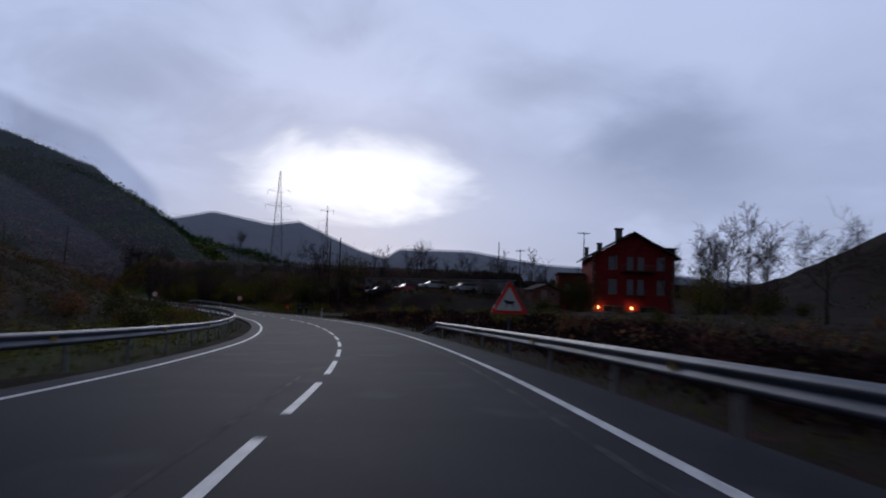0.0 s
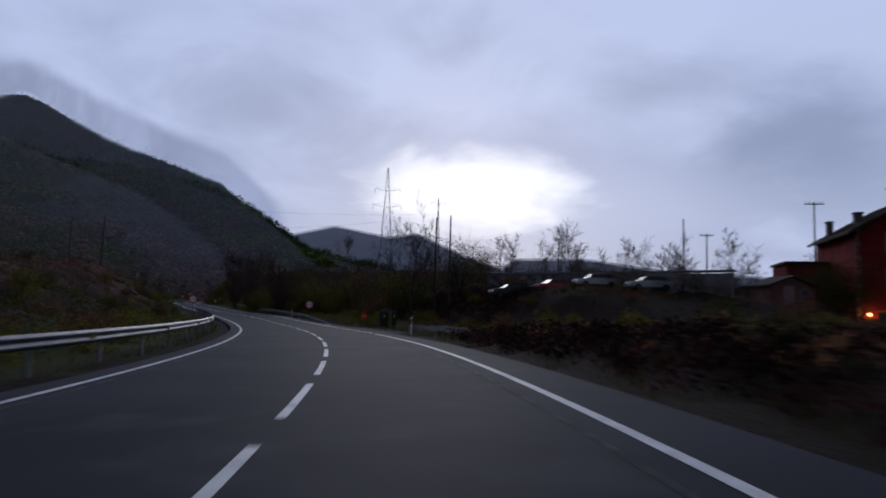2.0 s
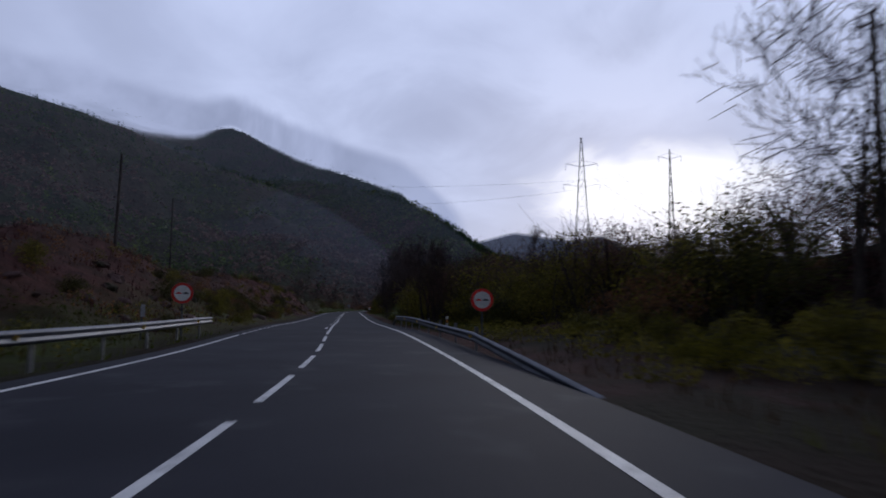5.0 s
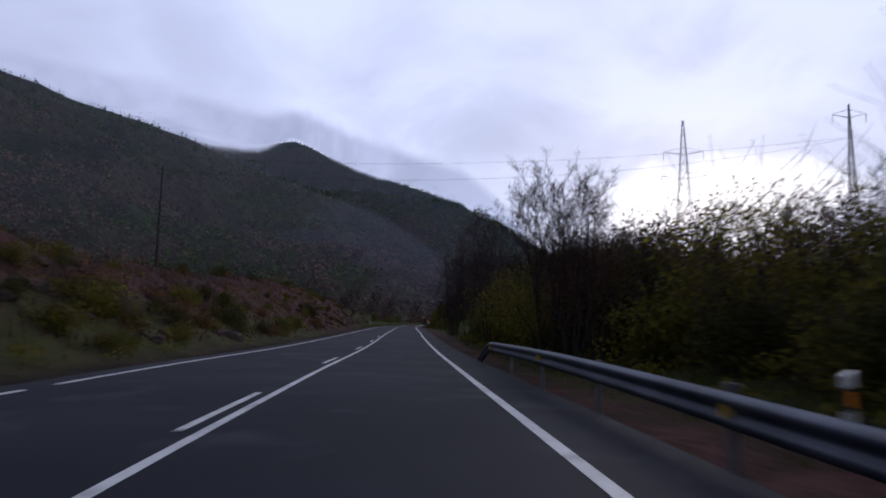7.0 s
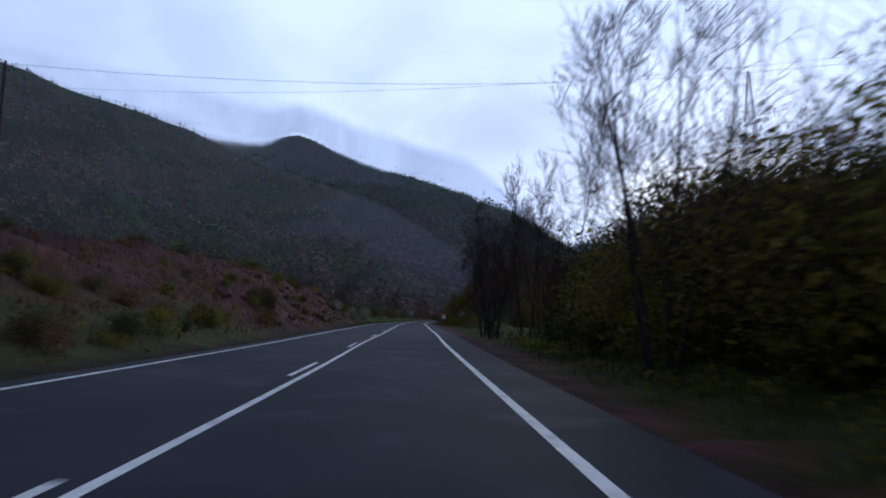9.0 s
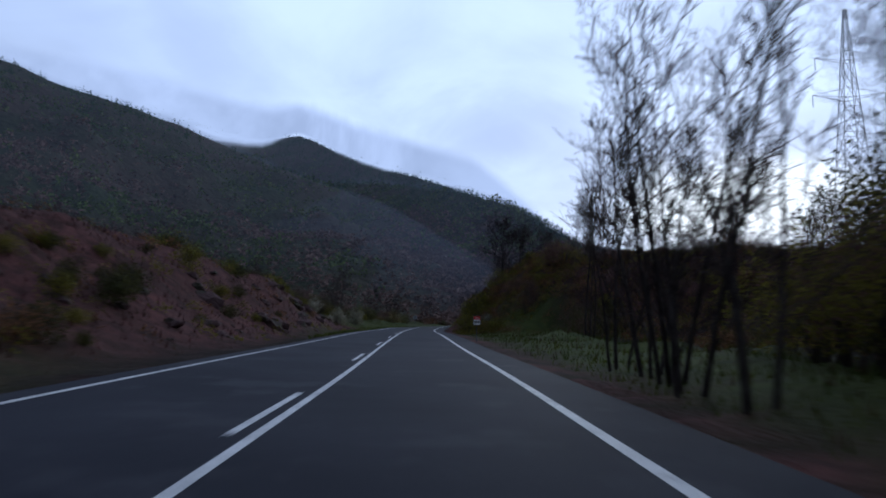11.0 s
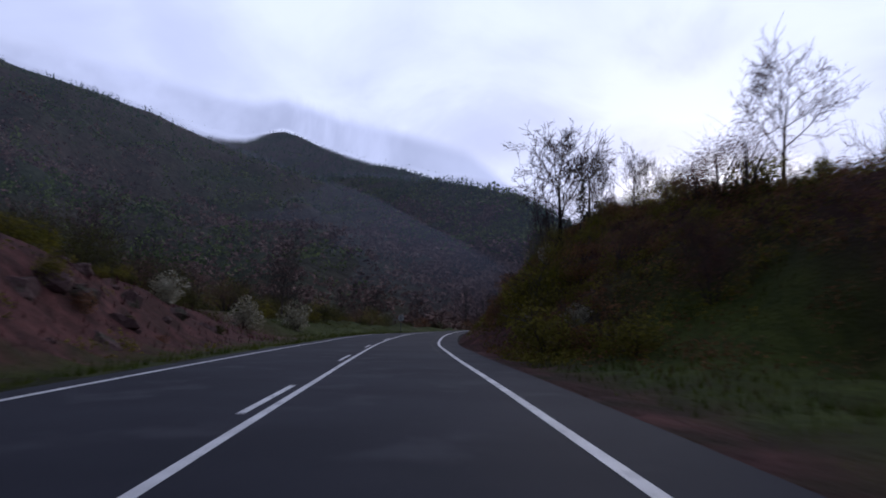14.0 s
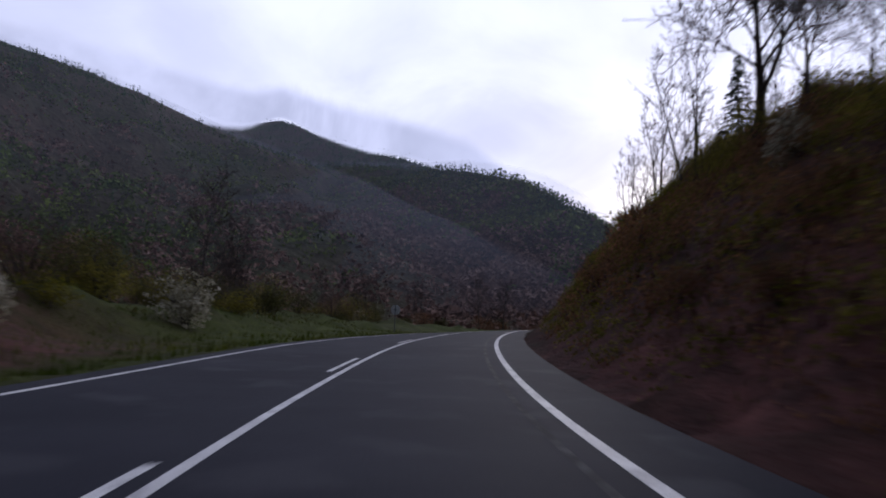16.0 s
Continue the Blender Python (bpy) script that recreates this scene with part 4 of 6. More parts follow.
# ---- the red house ----
STUCCO = mat("dark red stucco", (0.20, 0.018, 0.022), (0.27, 0.028, 0.030), 0.4, 0.85, 0.3, 18.0, c3=(0.15, 0.02, 0.022), spots=0.2, dist=0.01)
ROOF = mat("dark roof tiles", (0.045, 0.035, 0.034), (0.075, 0.055, 0.050), 0.8, 0.85, 0.4, 10.0, dist=0.03)
QUOIN = mat("pale corner stones", (0.20, 0.10, 0.09), (0.28, 0.17, 0.15), 1.2, 0.85, 0.3, 10.0, dist=0.01)
FRAME = plain("window frame", (0.30, 0.28, 0.28), 0.5)
SHUTTER = plain("grey shutter", (0.20, 0.19, 0.20), 0.6)
CURTAIN = plain("pane with pale blind", (0.22, 0.23, 0.26), 0.12)
LAMP_GLOW = plain("lit lamp glass", (1.0, 0.55, 0.15), 0.4, 0.0, 14.0)
CHIMNEY = mat("rendered chimney", (0.14, 0.13, 0.13), (0.20, 0.19, 0.19), 1.0, 0.9, 0.3, 10.0, dist=0.01)


def house():
    corner, turn = Vector((27.4, 110.6, 0)), -6.0
    base = land_z(corner.x + 6, corner.y - 2) + 1.6
    m = Matrix.Translation((corner.x, corner.y, -1.6)) @ Matrix.Rotation(radians(turn), 4, "Z")
    m = m @ Matrix.Diagonal((0.87, 1, 1, 1))
    root = empty("house", m, "dark red three-storey gabled house with lit wall lamps", "house")
    W, D, E, A = 15.5, 14.0, 11.2, 15.0
    z0 = base - 1.2
    rows = [((3.1, 4.4), (9.0, 11.4)), ((6.6, 7.8), (9.0, 11.4)), ((8.6, 9.8), (9.0, 11.4)), ((12.2, 13.4), (9.0, 11.4)),
            ((3.1, 4.4), (4.9, 7.4)), ((6.6, 7.8), (4.9, 7.4)), ((8.6, 9.8), (4.9, 7.4)), ((12.2, 13.4), (4.9, 7.4)),
            ((2.2, 5.9), (0.9, 2.95)), ((9.2, 12.3), (0.9, 2.95))]
    # front wall as a grid of blocks round its openings
    xs = sorted({0.0, W, *[a for r, _ in rows for a in r]})
    zs = sorted({z0, E, *[a for _, r in rows for a in r]})
    bm = bmesh.new()
    for xa, xb in zip(xs[:-1], xs[1:]):
        for za, zb in zip(zs[:-1], zs[1:]):
            cx, cz = (xa + xb) / 2, (za + zb) / 2
            if not any(r[0] < cx < r[1] and q[0] < cz < q[1] for r, q in rows):
                box(bm, xa, xb, 0, 0.4, za, zb)
    bmesh.ops.remove_doubles(bm, verts=bm.verts, dist=0.001)
    part("front_wall", bm, STUCCO, root)
    prism("gable", [(0, E), (W, E), (W / 2, A)], 0.0, 0.4, STUCCO, root)
    prism("rear_gable", [(0, z0), (W, z0), (W, E), (W / 2, A), (0, E)], D - 0.4, D, STUCCO, root)
    boxes("side_wall", STUCCO, root, (0, 0.4, 0.4, D - 0.4, z0, E))
    boxes("side_wall", STUCCO, root, (W - 0.4, W, 0.4, D - 0.4, z0, E))
    boxes("inner_floor", STUCCO, root, (0.4, W - 0.4, 0.4, D - 0.4, 3.2, 3.4), (0.4, W - 0.4, 0.4, D - 0.4, 8.0, 8.2))
    k = (A - E) / (W / 2)
    for sg in (-1, 1):
        x0 = W / 2
        x1 = W / 2 + sg * (W / 2 + 1.0)
        zt = A + 0.12
        ze = A + 0.12 - k * (W / 2 + 1.0)
        prism("roof_slope", [(x0, zt), (x1, ze), (x1, ze + 0.28), (x0, zt + 0.30)], -0.9, D + 0.6, ROOF, root)
        # courses of tiles standing a little proud
        for j in range(1, 12):
            f = j / 12
            xx, zz = x0 + (x1 - x0) * f, zt + 0.30 + (ze + 0.28 - zt - 0.30) * f
            boxes("tile_course", ROOF, root, (xx - 0.12, xx + 0.12, -0.88, D + 0.58, zz - 0.02, zz + 0.05))
    boxes("chimney", CHIMNEY, root, (4.9, 6.1, 2.2, 3.2, 12.6, 16.0), (4.7, 6.3, 2.0, 3.4, 16.0, 16.25))
    boxes("chimney", CHIMNEY, root, (1.8, 2.7, 5.0, 5.8, 11.6, 13.7), (1.7, 2.8, 4.9, 5.9, 13.7, 13.9))
    boxes("chimney", CHIMNEY, root, (-0.1, 0.6, 9.0, 9.7, 10.6, 13.2), (-0.2, 0.7, 8.9, 9.8, 13.2, 13.4))
    boxes("dormer", ROOF, root, (W - 1.6, W + 1.0, 3.0, 6.0, 11.6, 12.9), (W - 1.9, W + 1.3, 2.6, 6.3, 12.9, 13.1))
    for (xa, xb), (za, zb) in rows:
        ground = za < 2
        win = boxes("window", FRAME, root, (xa, xa + 0.08, 0.12, 0.22, za, zb), (xb - 0.08, xb, 0.12, 0.22, za, zb), (xa, xb, 0.12, 0.22, za, za + 0.08), (xa, xb, 0.12, 0.22, zb - 0.08, zb), ((xa + xb) / 2 - 0.035, (xa + xb) / 2 + 0.035, 0.13, 0.21, za, zb))
        boxes("pane", GLASS_DARK if ground else CURTAIN, win, (xa + 0.08, xb - 0.08, 0.16, 0.18, za + 0.08, zb - 0.08))
        boxes("sill", QUOIN, win, (xa - 0.1, xb + 0.1, -0.1, 0.12, za - 0.1, za - 0.002))
        if not ground and xa not in (6.6, 8.6):
            boxes("shutter", SHUTTER, win, (xb + 0.02, xb + 0.34, -0.06, -0.005, za, zb))
    for x0, x1, z in ((5.5, 11.9, 8.78), (6.2, 10.3, 4.68)):
        bal = boxes("balcony", ROOF, root, (x0, x1, -1.1, -0.003, z - 0.18, z), bevel=0.02)
        boxes("balcony_rail", STEEL_DARK, bal, (x0, x1, -1.08, -1.03, z + 0.95, z + 1.0), *[(x0 + 0.04 + i * (x1 - x0 - 0.1) / 24, x0 + 0.06 + i * (x1 - x0 - 0.1) / 24, -1.07, -1.04, z, z + 0.95) for i in range(25)])
    for i in range(14):
        z = z0 + 1.2 + i * 0.72
        w = 0.55 if i % 2 else 0.38
        boxes("corner_stone", QUOIN, root, (-0.02, w, -0.02, 0.1, z, z + 0.62))
        boxes("corner_stone", QUOIN, root, (W - w, W + 0.02, -0.02, 0.1, z, z + 0.62))
    for x in (1.2, 7.5):
        lamp = boxes("wall_lamp", STEEL_DARK, root, (x - 0.04, x + 0.04, -0.22, -0.003, 2.85, 2.92), (x - 0.12, x + 0.12, -0.32, -0.08, 2.78, 2.84))
        bm = bmesh.new()
        bmesh.ops.create_icosphere(bm, subdivisions=2, radius=0.17, matrix=Matrix.Translation((x, -0.2, 2.6)))
        part("lamp_glass", bm, LAMP_GLOW, lamp, "glowing warm lamp glass", True)
        li = new("lamp_light", bpy.data.lights.new("lamp_light", "POINT"))
        li.data.energy, li.data.color, li.data.shadow_soft_size = 45, (1.0, 0.5, 0.16), 0.15
        li.matrix_world = m @ Matrix.Translation((x, -0.55, 2.5))
    boxes("plinth", CONCRETE, root, (-0.6, W + 0.6, -2.2, -0.003, z0, base + 0.35), bevel=0.05)
    # lower wing behind its side
    wing = empty("house_wing", m @ Matrix.Translation((-5.5, 8.0, 0)), "low dark red side building with a flat roof", "building")
    boxes("wall", STUCCO, wing, (0, 5.3, 0, 7, z0, 8.3))
    boxes("roof", ROOF, wing, (-0.3, 5.3, -0.4, 7.3, 8.302, 8.6), bevel=0.03)
    w2 = boxes("window", FRAME, wing, (1.4, 2.5, -0.06, -0.004, 5.0, 6.6))
    boxes("pane", CURTAIN, w2, (1.48, 2.42, -0.075, -0.062, 5.08, 6.52))


house()


def shed():
    x, y = 16.0, 101.0
    z = land_z(x, y)
    root = empty("shed", Matrix.Translation((x, y, z)) @ Matrix.Rotation(radians(15), 4, "Z"), "small brick shed with a pale door and pitched roof", "shed")
    br = mat("pale brick", (0.16, 0.075, 0.06), (0.24, 0.12, 0.10), 1.0, 0.9, 0.4, 12.0, dist=0.02)
    prism("wall", [(0, -0.5), (4.4, -0.5), (4.4, 1.7), (2.2, 2.5), (0, 1.7)], 0, 3.2, br, root)
    prism("roof", [(-0.3, 1.62), (2.2, 2.54), (4.7, 1.62), (4.7, 1.76), (2.2, 2.70), (-0.3, 1.76)], -0.3, 3.5, ROOF, root)
    boxes("door", plain("faded door", (0.40, 0.27, 0.24), 0.7), root, (1.3, 2.4, -0.05, -0.004, 0.0, 1.7))
    w = boxes("window", FRAME, root, (3.0, 3.7, -0.05, -0.004, 0.8, 1.4))
    boxes("pane", GLASS_DARK, w, (3.06, 3.64, -0.062, -0.052, 0.86, 1.34))


shed()

# ---- parked cars on the terrace ----


def car_paint(name, c):
    m = plain(name, c, 0.3)
    m.node_tree.nodes["Principled BSDF"].inputs["Coat Weight"].default_value = 0.6
    return m


def parked_car(x, y, turn, paint, label):
    z = land_z(x, y)
    root = empty("parked_car", Matrix.Translation((x, y, z)) @ Matrix.Rotation(radians(turn), 4, "Z"), label, "car", "cars on the terrace")
    W_ = 0.84
    bm = bmesh.new()
    prof = [(-2.1, 0.35), (2.1, 0.35), (2.12, 0.62), (2.0, 0.82), (1.05, 0.95), (-1.6, 0.98), (-2.08, 0.85)]
    a = [bm.verts.new((px, -W_, pz)) for px, pz in prof]
    b = [bm.verts.new((px, W_, pz)) for px, pz in prof]
    bm.faces.new(a)
    bm.faces.new(b[::-1])
    for i in range(len(prof)):
        bm.faces.new((a[i], b[i], b[(i + 1) % len(prof)], a[(i + 1) % len(prof)]))
    bmesh.ops.recalc_face_normals(bm, faces=bm.faces)
    bmesh.ops.bevel(bm, geom=list(bm.edges), offset=0.07, segments=2, affect="EDGES")
    part("body", bm, paint, root)
    bm = bmesh.new()
    vs = [bm.verts.new(c) for c in ((1.05, -0.76, 0.93), (1.05, 0.76, 0.93), (-1.8, 0.76, 0.95), (-1.8, -0.76, 0.95), (0.35, -0.60, 1.40), (0.35, 0.60, 1.40), (-1.25, 0.60, 1.42), (-1.25, -0.60, 1.42))]
    for q in ((0, 1, 5, 4), (1, 2, 6, 5), (2, 3, 7, 6), (3, 0, 4, 7), (4, 5, 6, 7), (3, 2, 1, 0)):
        bm.faces.new([vs[i] for i in q])
    bmesh.ops.bevel(bm, geom=list(bm.edges), offset=0.05, segments=2, affect="EDGES")
    part("window_glass", bm, GLASS_DARK, root, "dark car glass")
    bm = bmesh.new()
    box(bm, -1.30, 0.40, -0.63, 0.63, 1.40, 1.47, bevel=0.03)
    part("roof", bm, paint, root)
    for px in (-1.35, 1.35):
        for py in (-0.80, 0.80):
            w = tubes("wheel", RUBBER, root, ((px, py - 0.1, 0.32), (px, py + 0.1, 0.32), 0.32, 0.32), n=18)
            tubes("rim", STEEL, w, ((px, py - 0.105, 0.32), (px, py + 0.105, 0.32), 0.19, 0.19), n=12)
    for py in (-0.62, 0.62):
        boxes("headlight", WHITE, root, (1.98, 2.14, py - 0.16, py + 0.16, 0.60, 0.74), bevel=0.02)
        boxes("tail_light", RED, root, (-2.13, -2.0, py - 0.12, py + 0.12, 0.66, 0.84), bevel=0.02)


parked_car(-7.6, 103.2, 200, car_paint("black paint", (0.02, 0.02, 0.025)), "black car parked on the terrace above the road")
parked_car(-3.4, 104.2, 205, car_paint("red paint", (0.45, 0.02, 0.03)), "red car parked on the terrace above the road")
parked_car(0.6, 103.8, 200, car_paint("white paint", (0.70, 0.70, 0.72)), "white car parked on the terrace above the road")
parked_car(5.4, 101.6, 196, car_paint("silver paint", (0.40, 0.41, 0.43)), "silver car parked on the terrace above the road")

# ---- poles, pylon and wires ----


def wooden_pole(x, y, top, cross=0, label="tall dark wooden utility pole", lean=0.0):
    z = land_z(x, y) - 0.5
    root = empty("utility_pole", Matrix.Translation((x, y, z)), label, "utility pole", "utility poles")
    h = top - z
    tubes("shaft", WOOD_POLE, root, ((0, 0, 0), (lean, 0, h), 0.14, 0.085), n=10)
    if cross:
        boxes("crossarm", STEEL_DARK, root, (lean - cross, lean + cross, -0.06, 0.06, h - 0.35, h - 0.22))
        for k in (-1, -0.5, 0.5, 1):
            tubes("insulator", GREY_BACK, root, ((lean + k * cross * 0.9, 0, h - 0.22), (lean + k * cross * 0.9, 0, h + 0.05), 0.05, 0.035), n=8)
    return root


wooden_pole(-65.9, 120.8, 12.3, 0, lean=0.25)
wooden_pole(-102, 160, 17.5, 0)
wooden_pole(-15.1, 111.6, 11.2)
wooden_pole(-16.8, 112.0, 10.9)
wooden_pole(13, 124, 12.6)
wooden_pole(19, 138, 12.4, 0.9, "utility pole with a crossarm and insulators")
wooden_pole(30, 128, 15.5, 1.2, "utility pole with a crossarm and insulators")
wooden_pole(-2.0, 160, 14, 0.8, "utility pole with a crossarm and insulators")


def lattice(name, x, y, z, h, w, arms, label):
    root = empty(name, Matrix.Translation((x, y, z)) @ Matrix.Rotation(radians(20), 4, "Z"), label, "pylon", "pylons")

    def half(t):
        return w / 2 * (1 - 0.93 * t)

    r = 0.0011 * h + 0.025
    for sx in (-1, 1):
        for sy in (-1, 1):
            tubes("leg", STEEL_DARK, root, ((sx * w / 2, sy * w / 2, 0), (sx * half(1), sy * half(1), h), r, r * 0.6), n=5)
    n, z_, zs = 11, 0.0, [0.0]
    for i in range(n):
        zs.append(1 - (1 - (i + 1) / n) ** 1.25)
    for a, b in zip(zs[:-1], zs[1:]):
        for q in range(4):
            c0, c1 = ((-1, -1), (1, -1), (1, 1), (-1, 1))[q], ((1, -1), (1, 1), (-1, 1), (-1, -1))[q]
            p = lambda c, t: (c[0] * half(t), c[1] * half(t), t * h)
            for g0, g1 in ((p(c0, a), p(c1, b)), (p(c1, a), p(c0, b)), (p(c0, b), p(c1, b))):
                tubes("brace", STEEL_DARK, root, (g0, g1, r * 0.55, r * 0.55), n=4)
    for t, a in arms:
        for sg in (-1, 1):
            bm = bmesh.new()
            tube(bm, (0, -half(t), t * h), (sg * a, 0, t * h + 0.02 * h), r * 0.7, r * 0.5, 4)
            tube(bm, (0, half(t), t * h), (sg * a, 0, t * h + 0.02 * h), r * 0.7, r * 0.5, 4)
            tube(bm, (0, 0, t * h + 0.045 * h), (sg * a, 0, t * h + 0.02 * h), r * 0.6, r * 0.5, 4)
            tube(bm, (sg * a, 0, t * h + 0.02 * h), (sg * a, 0, t * h - 0.025 * h), r * 0.8, r * 0.8, 5)
            part("crossarm", bm, STEEL_DARK, root)
    return root


lattice("pylon", -67.0, 290, 9, 46.5, 6.0, ((0.66, 5.6), (0.80, 5.0)), "grey lattice power pylon with crossarms above the trees")
lattice("pylon", -33, 210, 4, 26, 1.6, ((0.93, 2.0),), "slim lattice pylon with a single crossarm")


def wire(a, b, sag, r=0.012):
    n, v, f = 24, [], []
    a, b = Vector(a), Vector(b)
    d = (b - a).normalized()
    u = Vector((-d.y, d.x, 0)).normalized()
    for i in range(n + 1):
        t = i / n
        p = a.lerp(b, t) - Vector((0, 0, sag * 4 * t * (1 - t)))
        v += [p + u * r, p - u * r * 0.5 + Vector((0, 0, r)), p - u * r * 0.5 - Vector((0, 0, r))]
    for i in range(n):
        for k in range(3):
            o = i * 3
            f.append((o + k, o + (k + 1) % 3, o + 3 + (k + 1) % 3, o + 3 + k))
    w = raw("power_line", v, f, BLACK)
    return tagged(w, "thin dark overhead cable strung across the valley", "cable", "overhead cables")


wire((-102, 160, 17.3), (-33, 210, 25.5), 3.0, 0.014)
wire((-160, 175, 32), (-33, 210, 25.6), 4.0, 0.014)


# ---- vegetation ----
OLIVE = leafy("olive leaves", (0.100, 0.092, 0.019), (0.190, 0.160, 0.030))
DARKLEAF = leafy("dark evergreen leaves", (0.044, 0.046, 0.016), (0.085, 0.078, 0.024))
BUD = leafy("budding twigs", (0.084, 0.046, 0.038), (0.150, 0.084, 0.068))
RUSSET = leafy("russet leaves", (0.120, 0.060, 0.032), (0.215, 0.108, 0.052))
BLOSSOM = leafy("pale blossom", (0.22, 0.20, 0.13), (0.38, 0.36, 0.28))
GORSE = leafy("yellow-green leaves", (0.080, 0.080, 0.010), (0.15, 0.13, 0.014))
NEEDLE = leafy("conifer needles", (0.012, 0.018, 0.010), (0.024, 0.030, 0.014))
GRASSMAT = leafy("grass blades", (0.036, 0.058, 0.008), (0.088, 0.098, 0.016), 0.3)
DRY = leafy("dry grass and bracken", (0.038, 0.022, 0.012), (0.075, 0.046, 0.025), 0.3)
HEATH = leafy("dark heath", (0.009, 0.005, 0.005), (0.019, 0.010, 0.009), 0.3)
HEATHER = leafy("heather", (0.036, 0.013, 0.014), (0.066, 0.024, 0.025), 0.3)


class Tubes:
    def __init__(self):
        self.v, self.f = [], []

    def limb(self, pts, radii, n):
        start = len(self.v)
        for i, (p, r) in enumerate(zip(pts, radii)):
            d = (pts[min(i + 1, len(pts) - 1)] - pts[max(i - 1, 0)])
            d = d / (np.linalg.norm(d) + 1e-9)
            u = np.cross(d, (0.31, 0.87, 0.39))
            u /= np.linalg.norm(u) + 1e-9
            w = np.cross(d, u)
            for k in range(n):
                a = 6.2832 * k / n
                self.v.append(tuple(p + (u * math.cos(a) + w * math.sin(a)) * r))
        for i in range(len(pts) - 1):
            for k in range(n):
                o = start + i * n
                self.f.append((o + k, o + (k + 1) % n, o + n + (k + 1) % n, o + n + k))


def grow(seed, height, spread, levels, stems=1, upright=0.5, first=0.3, counts=(11, 6, 5, 4), thick=1.0, fine=0.0065, later=None):
    """A bare tree: returns the tubes of its trunk and limbs, and those of its twigs."""
    r = np.random.RandomState(seed)
    wood, twigs = Tubes(), Tubes()

    def bough(p, d, length, rad, lv):
        n = (7, 5, 3, 2, 1)[lv] if lv < levels else 1
        pts, radii, dirs = [p], [rad], [d]
        for i in range(n):
            bend = r.normal(0, (0.05, 0.11, 0.14, 0.17, 0.22)[lv], 3)
            bend[2] += (0.0, 0.10, 0.09, 0.07, 0.05)[lv] * upright * 2
            d = d + bend
            d = d / np.linalg.norm(d)
            p = p + d * length / n
            pts.append(p)
            dirs.append(d)
            radii.append(max(rad * (1 - 0.85 * (i + 1) / n), fine))
        (wood if lv < 2 else twigs).limb(pts, radii, (7, 5, 3, 3, 3)[lv])
        if lv >= levels:
            return
        cnt = counts[lv]
        for k in range(cnt):
            t = first + (1 - first) * (k + r.uniform(0.2, 0.9)) / cnt if lv == 0 else r.uniform(0.2, 1.0)
            q = min(t, 0.999) * n
            i = int(q)
            pp = pts[i] + (pts[i + 1] - pts[i]) * (q - i)
            dd = dirs[i + 1]
            side = np.cross(dd, r.normal(0, 1, 3))
            side /= np.linalg.norm(side) + 1e-9
            if lv == 0:
                a = k * 2.4 + r.uniform(-0.4, 0.4)
                side = np.array([math.cos(a), math.sin(a), 0.0])
            ang = r.uniform(0.55, 1.05) * (1.15 - 0.5 * upright)
            nd = dd * math.cos(ang) + side * math.sin(ang)
            ln = length * (spread if lv == 0 or later is None else later) * r.uniform(0.75, 1.15) * ((1.1 - 0.65 * t) if lv == 0 else r.uniform(0.6, 0.95))
            bough(pp, nd / np.linalg.norm(nd), ln, max(radii[i] * ((0.45 if thick > 0.65 else 0.3) if lv == 0 else 0.55), fine * 1.3), lv + 1)

    for k in range(stems):
        a = 6.2832 * k / max(stems, 1) + r.uniform(0, 1)
        tilt = 0.0 if stems == 1 else 0.16
        d = np.array([math.cos(a) * tilt, math.sin(a) * tilt, 1.0])
        base = np.array([math.cos(a), math.sin(a), 0]) * (0 if stems == 1 else 0.25)
        h = height * (1 if k == 0 else r.uniform(0.7, 1.0))
        bough(base - np.array([0, 0, 0.4]), d / np.linalg.norm(d), h, (0.0095 * h + 0.03) * thick, 0)
    return wood, twigs


def bare_tree(name, label, group, seed, **kw):
    wood, twigs = grow(seed, **kw)
    root = empty(name, Matrix.Translation((0, 0, -500)), label, "tree", group)
    raw("trunk", wood.v, wood.f, BARK, root, smooth_faces=True)
    raw("crown", twigs.v, twigs.f, TWIG, root, "crown of fine bare twigs")
    return root


def leaf_cloud(r, lumps, count, size, flat=0.6):
    """Leaves (small pointed blades) scattered in the outer shells of a few lumps (x, y, z, radius)."""
    w = np.array([l[3] ** 2 for l in lumps])
    pick = r.choice(len(lumps), count, p=w / w.sum())
    L_ = np.array(lumps)[pick]
    d = r.normal(0, 1, (count, 3))
    d /= np.linalg.norm(d, axis=1)[:, None]
    rad = L_[:, 3] * (1 - np.abs(r.normal(0, 0.26, count)))
    p = L_[:, :3] + d * rad[:, None] * np.array([1, 1, 0.85])
    p[:, 2] = np.maximum(p[:, 2], 0.03)
    n = d * flat + r.normal(0, 0.6, (count, 3))
    n /= np.linalg.norm(n, axis=1)[:, None]
    u = np.cross(n, r.normal(0, 1, (count, 3)))
    u /= np.linalg.norm(u, axis=1)[:, None]
    q = np.cross(n, u)
    s_ = size * r.uniform(0.6, 1.4, count)[:, None]
    v = np.stack([p - u * s_, p - q * s_ * 0.6 + u * s_ * 0.4, p + q * s_ * 0.7 + u * s_ * 0.7], 1).reshape(-1, 3)
    f = np.arange(count * 3).reshape(-1, 3)
    return v.tolist(), f.tolist()


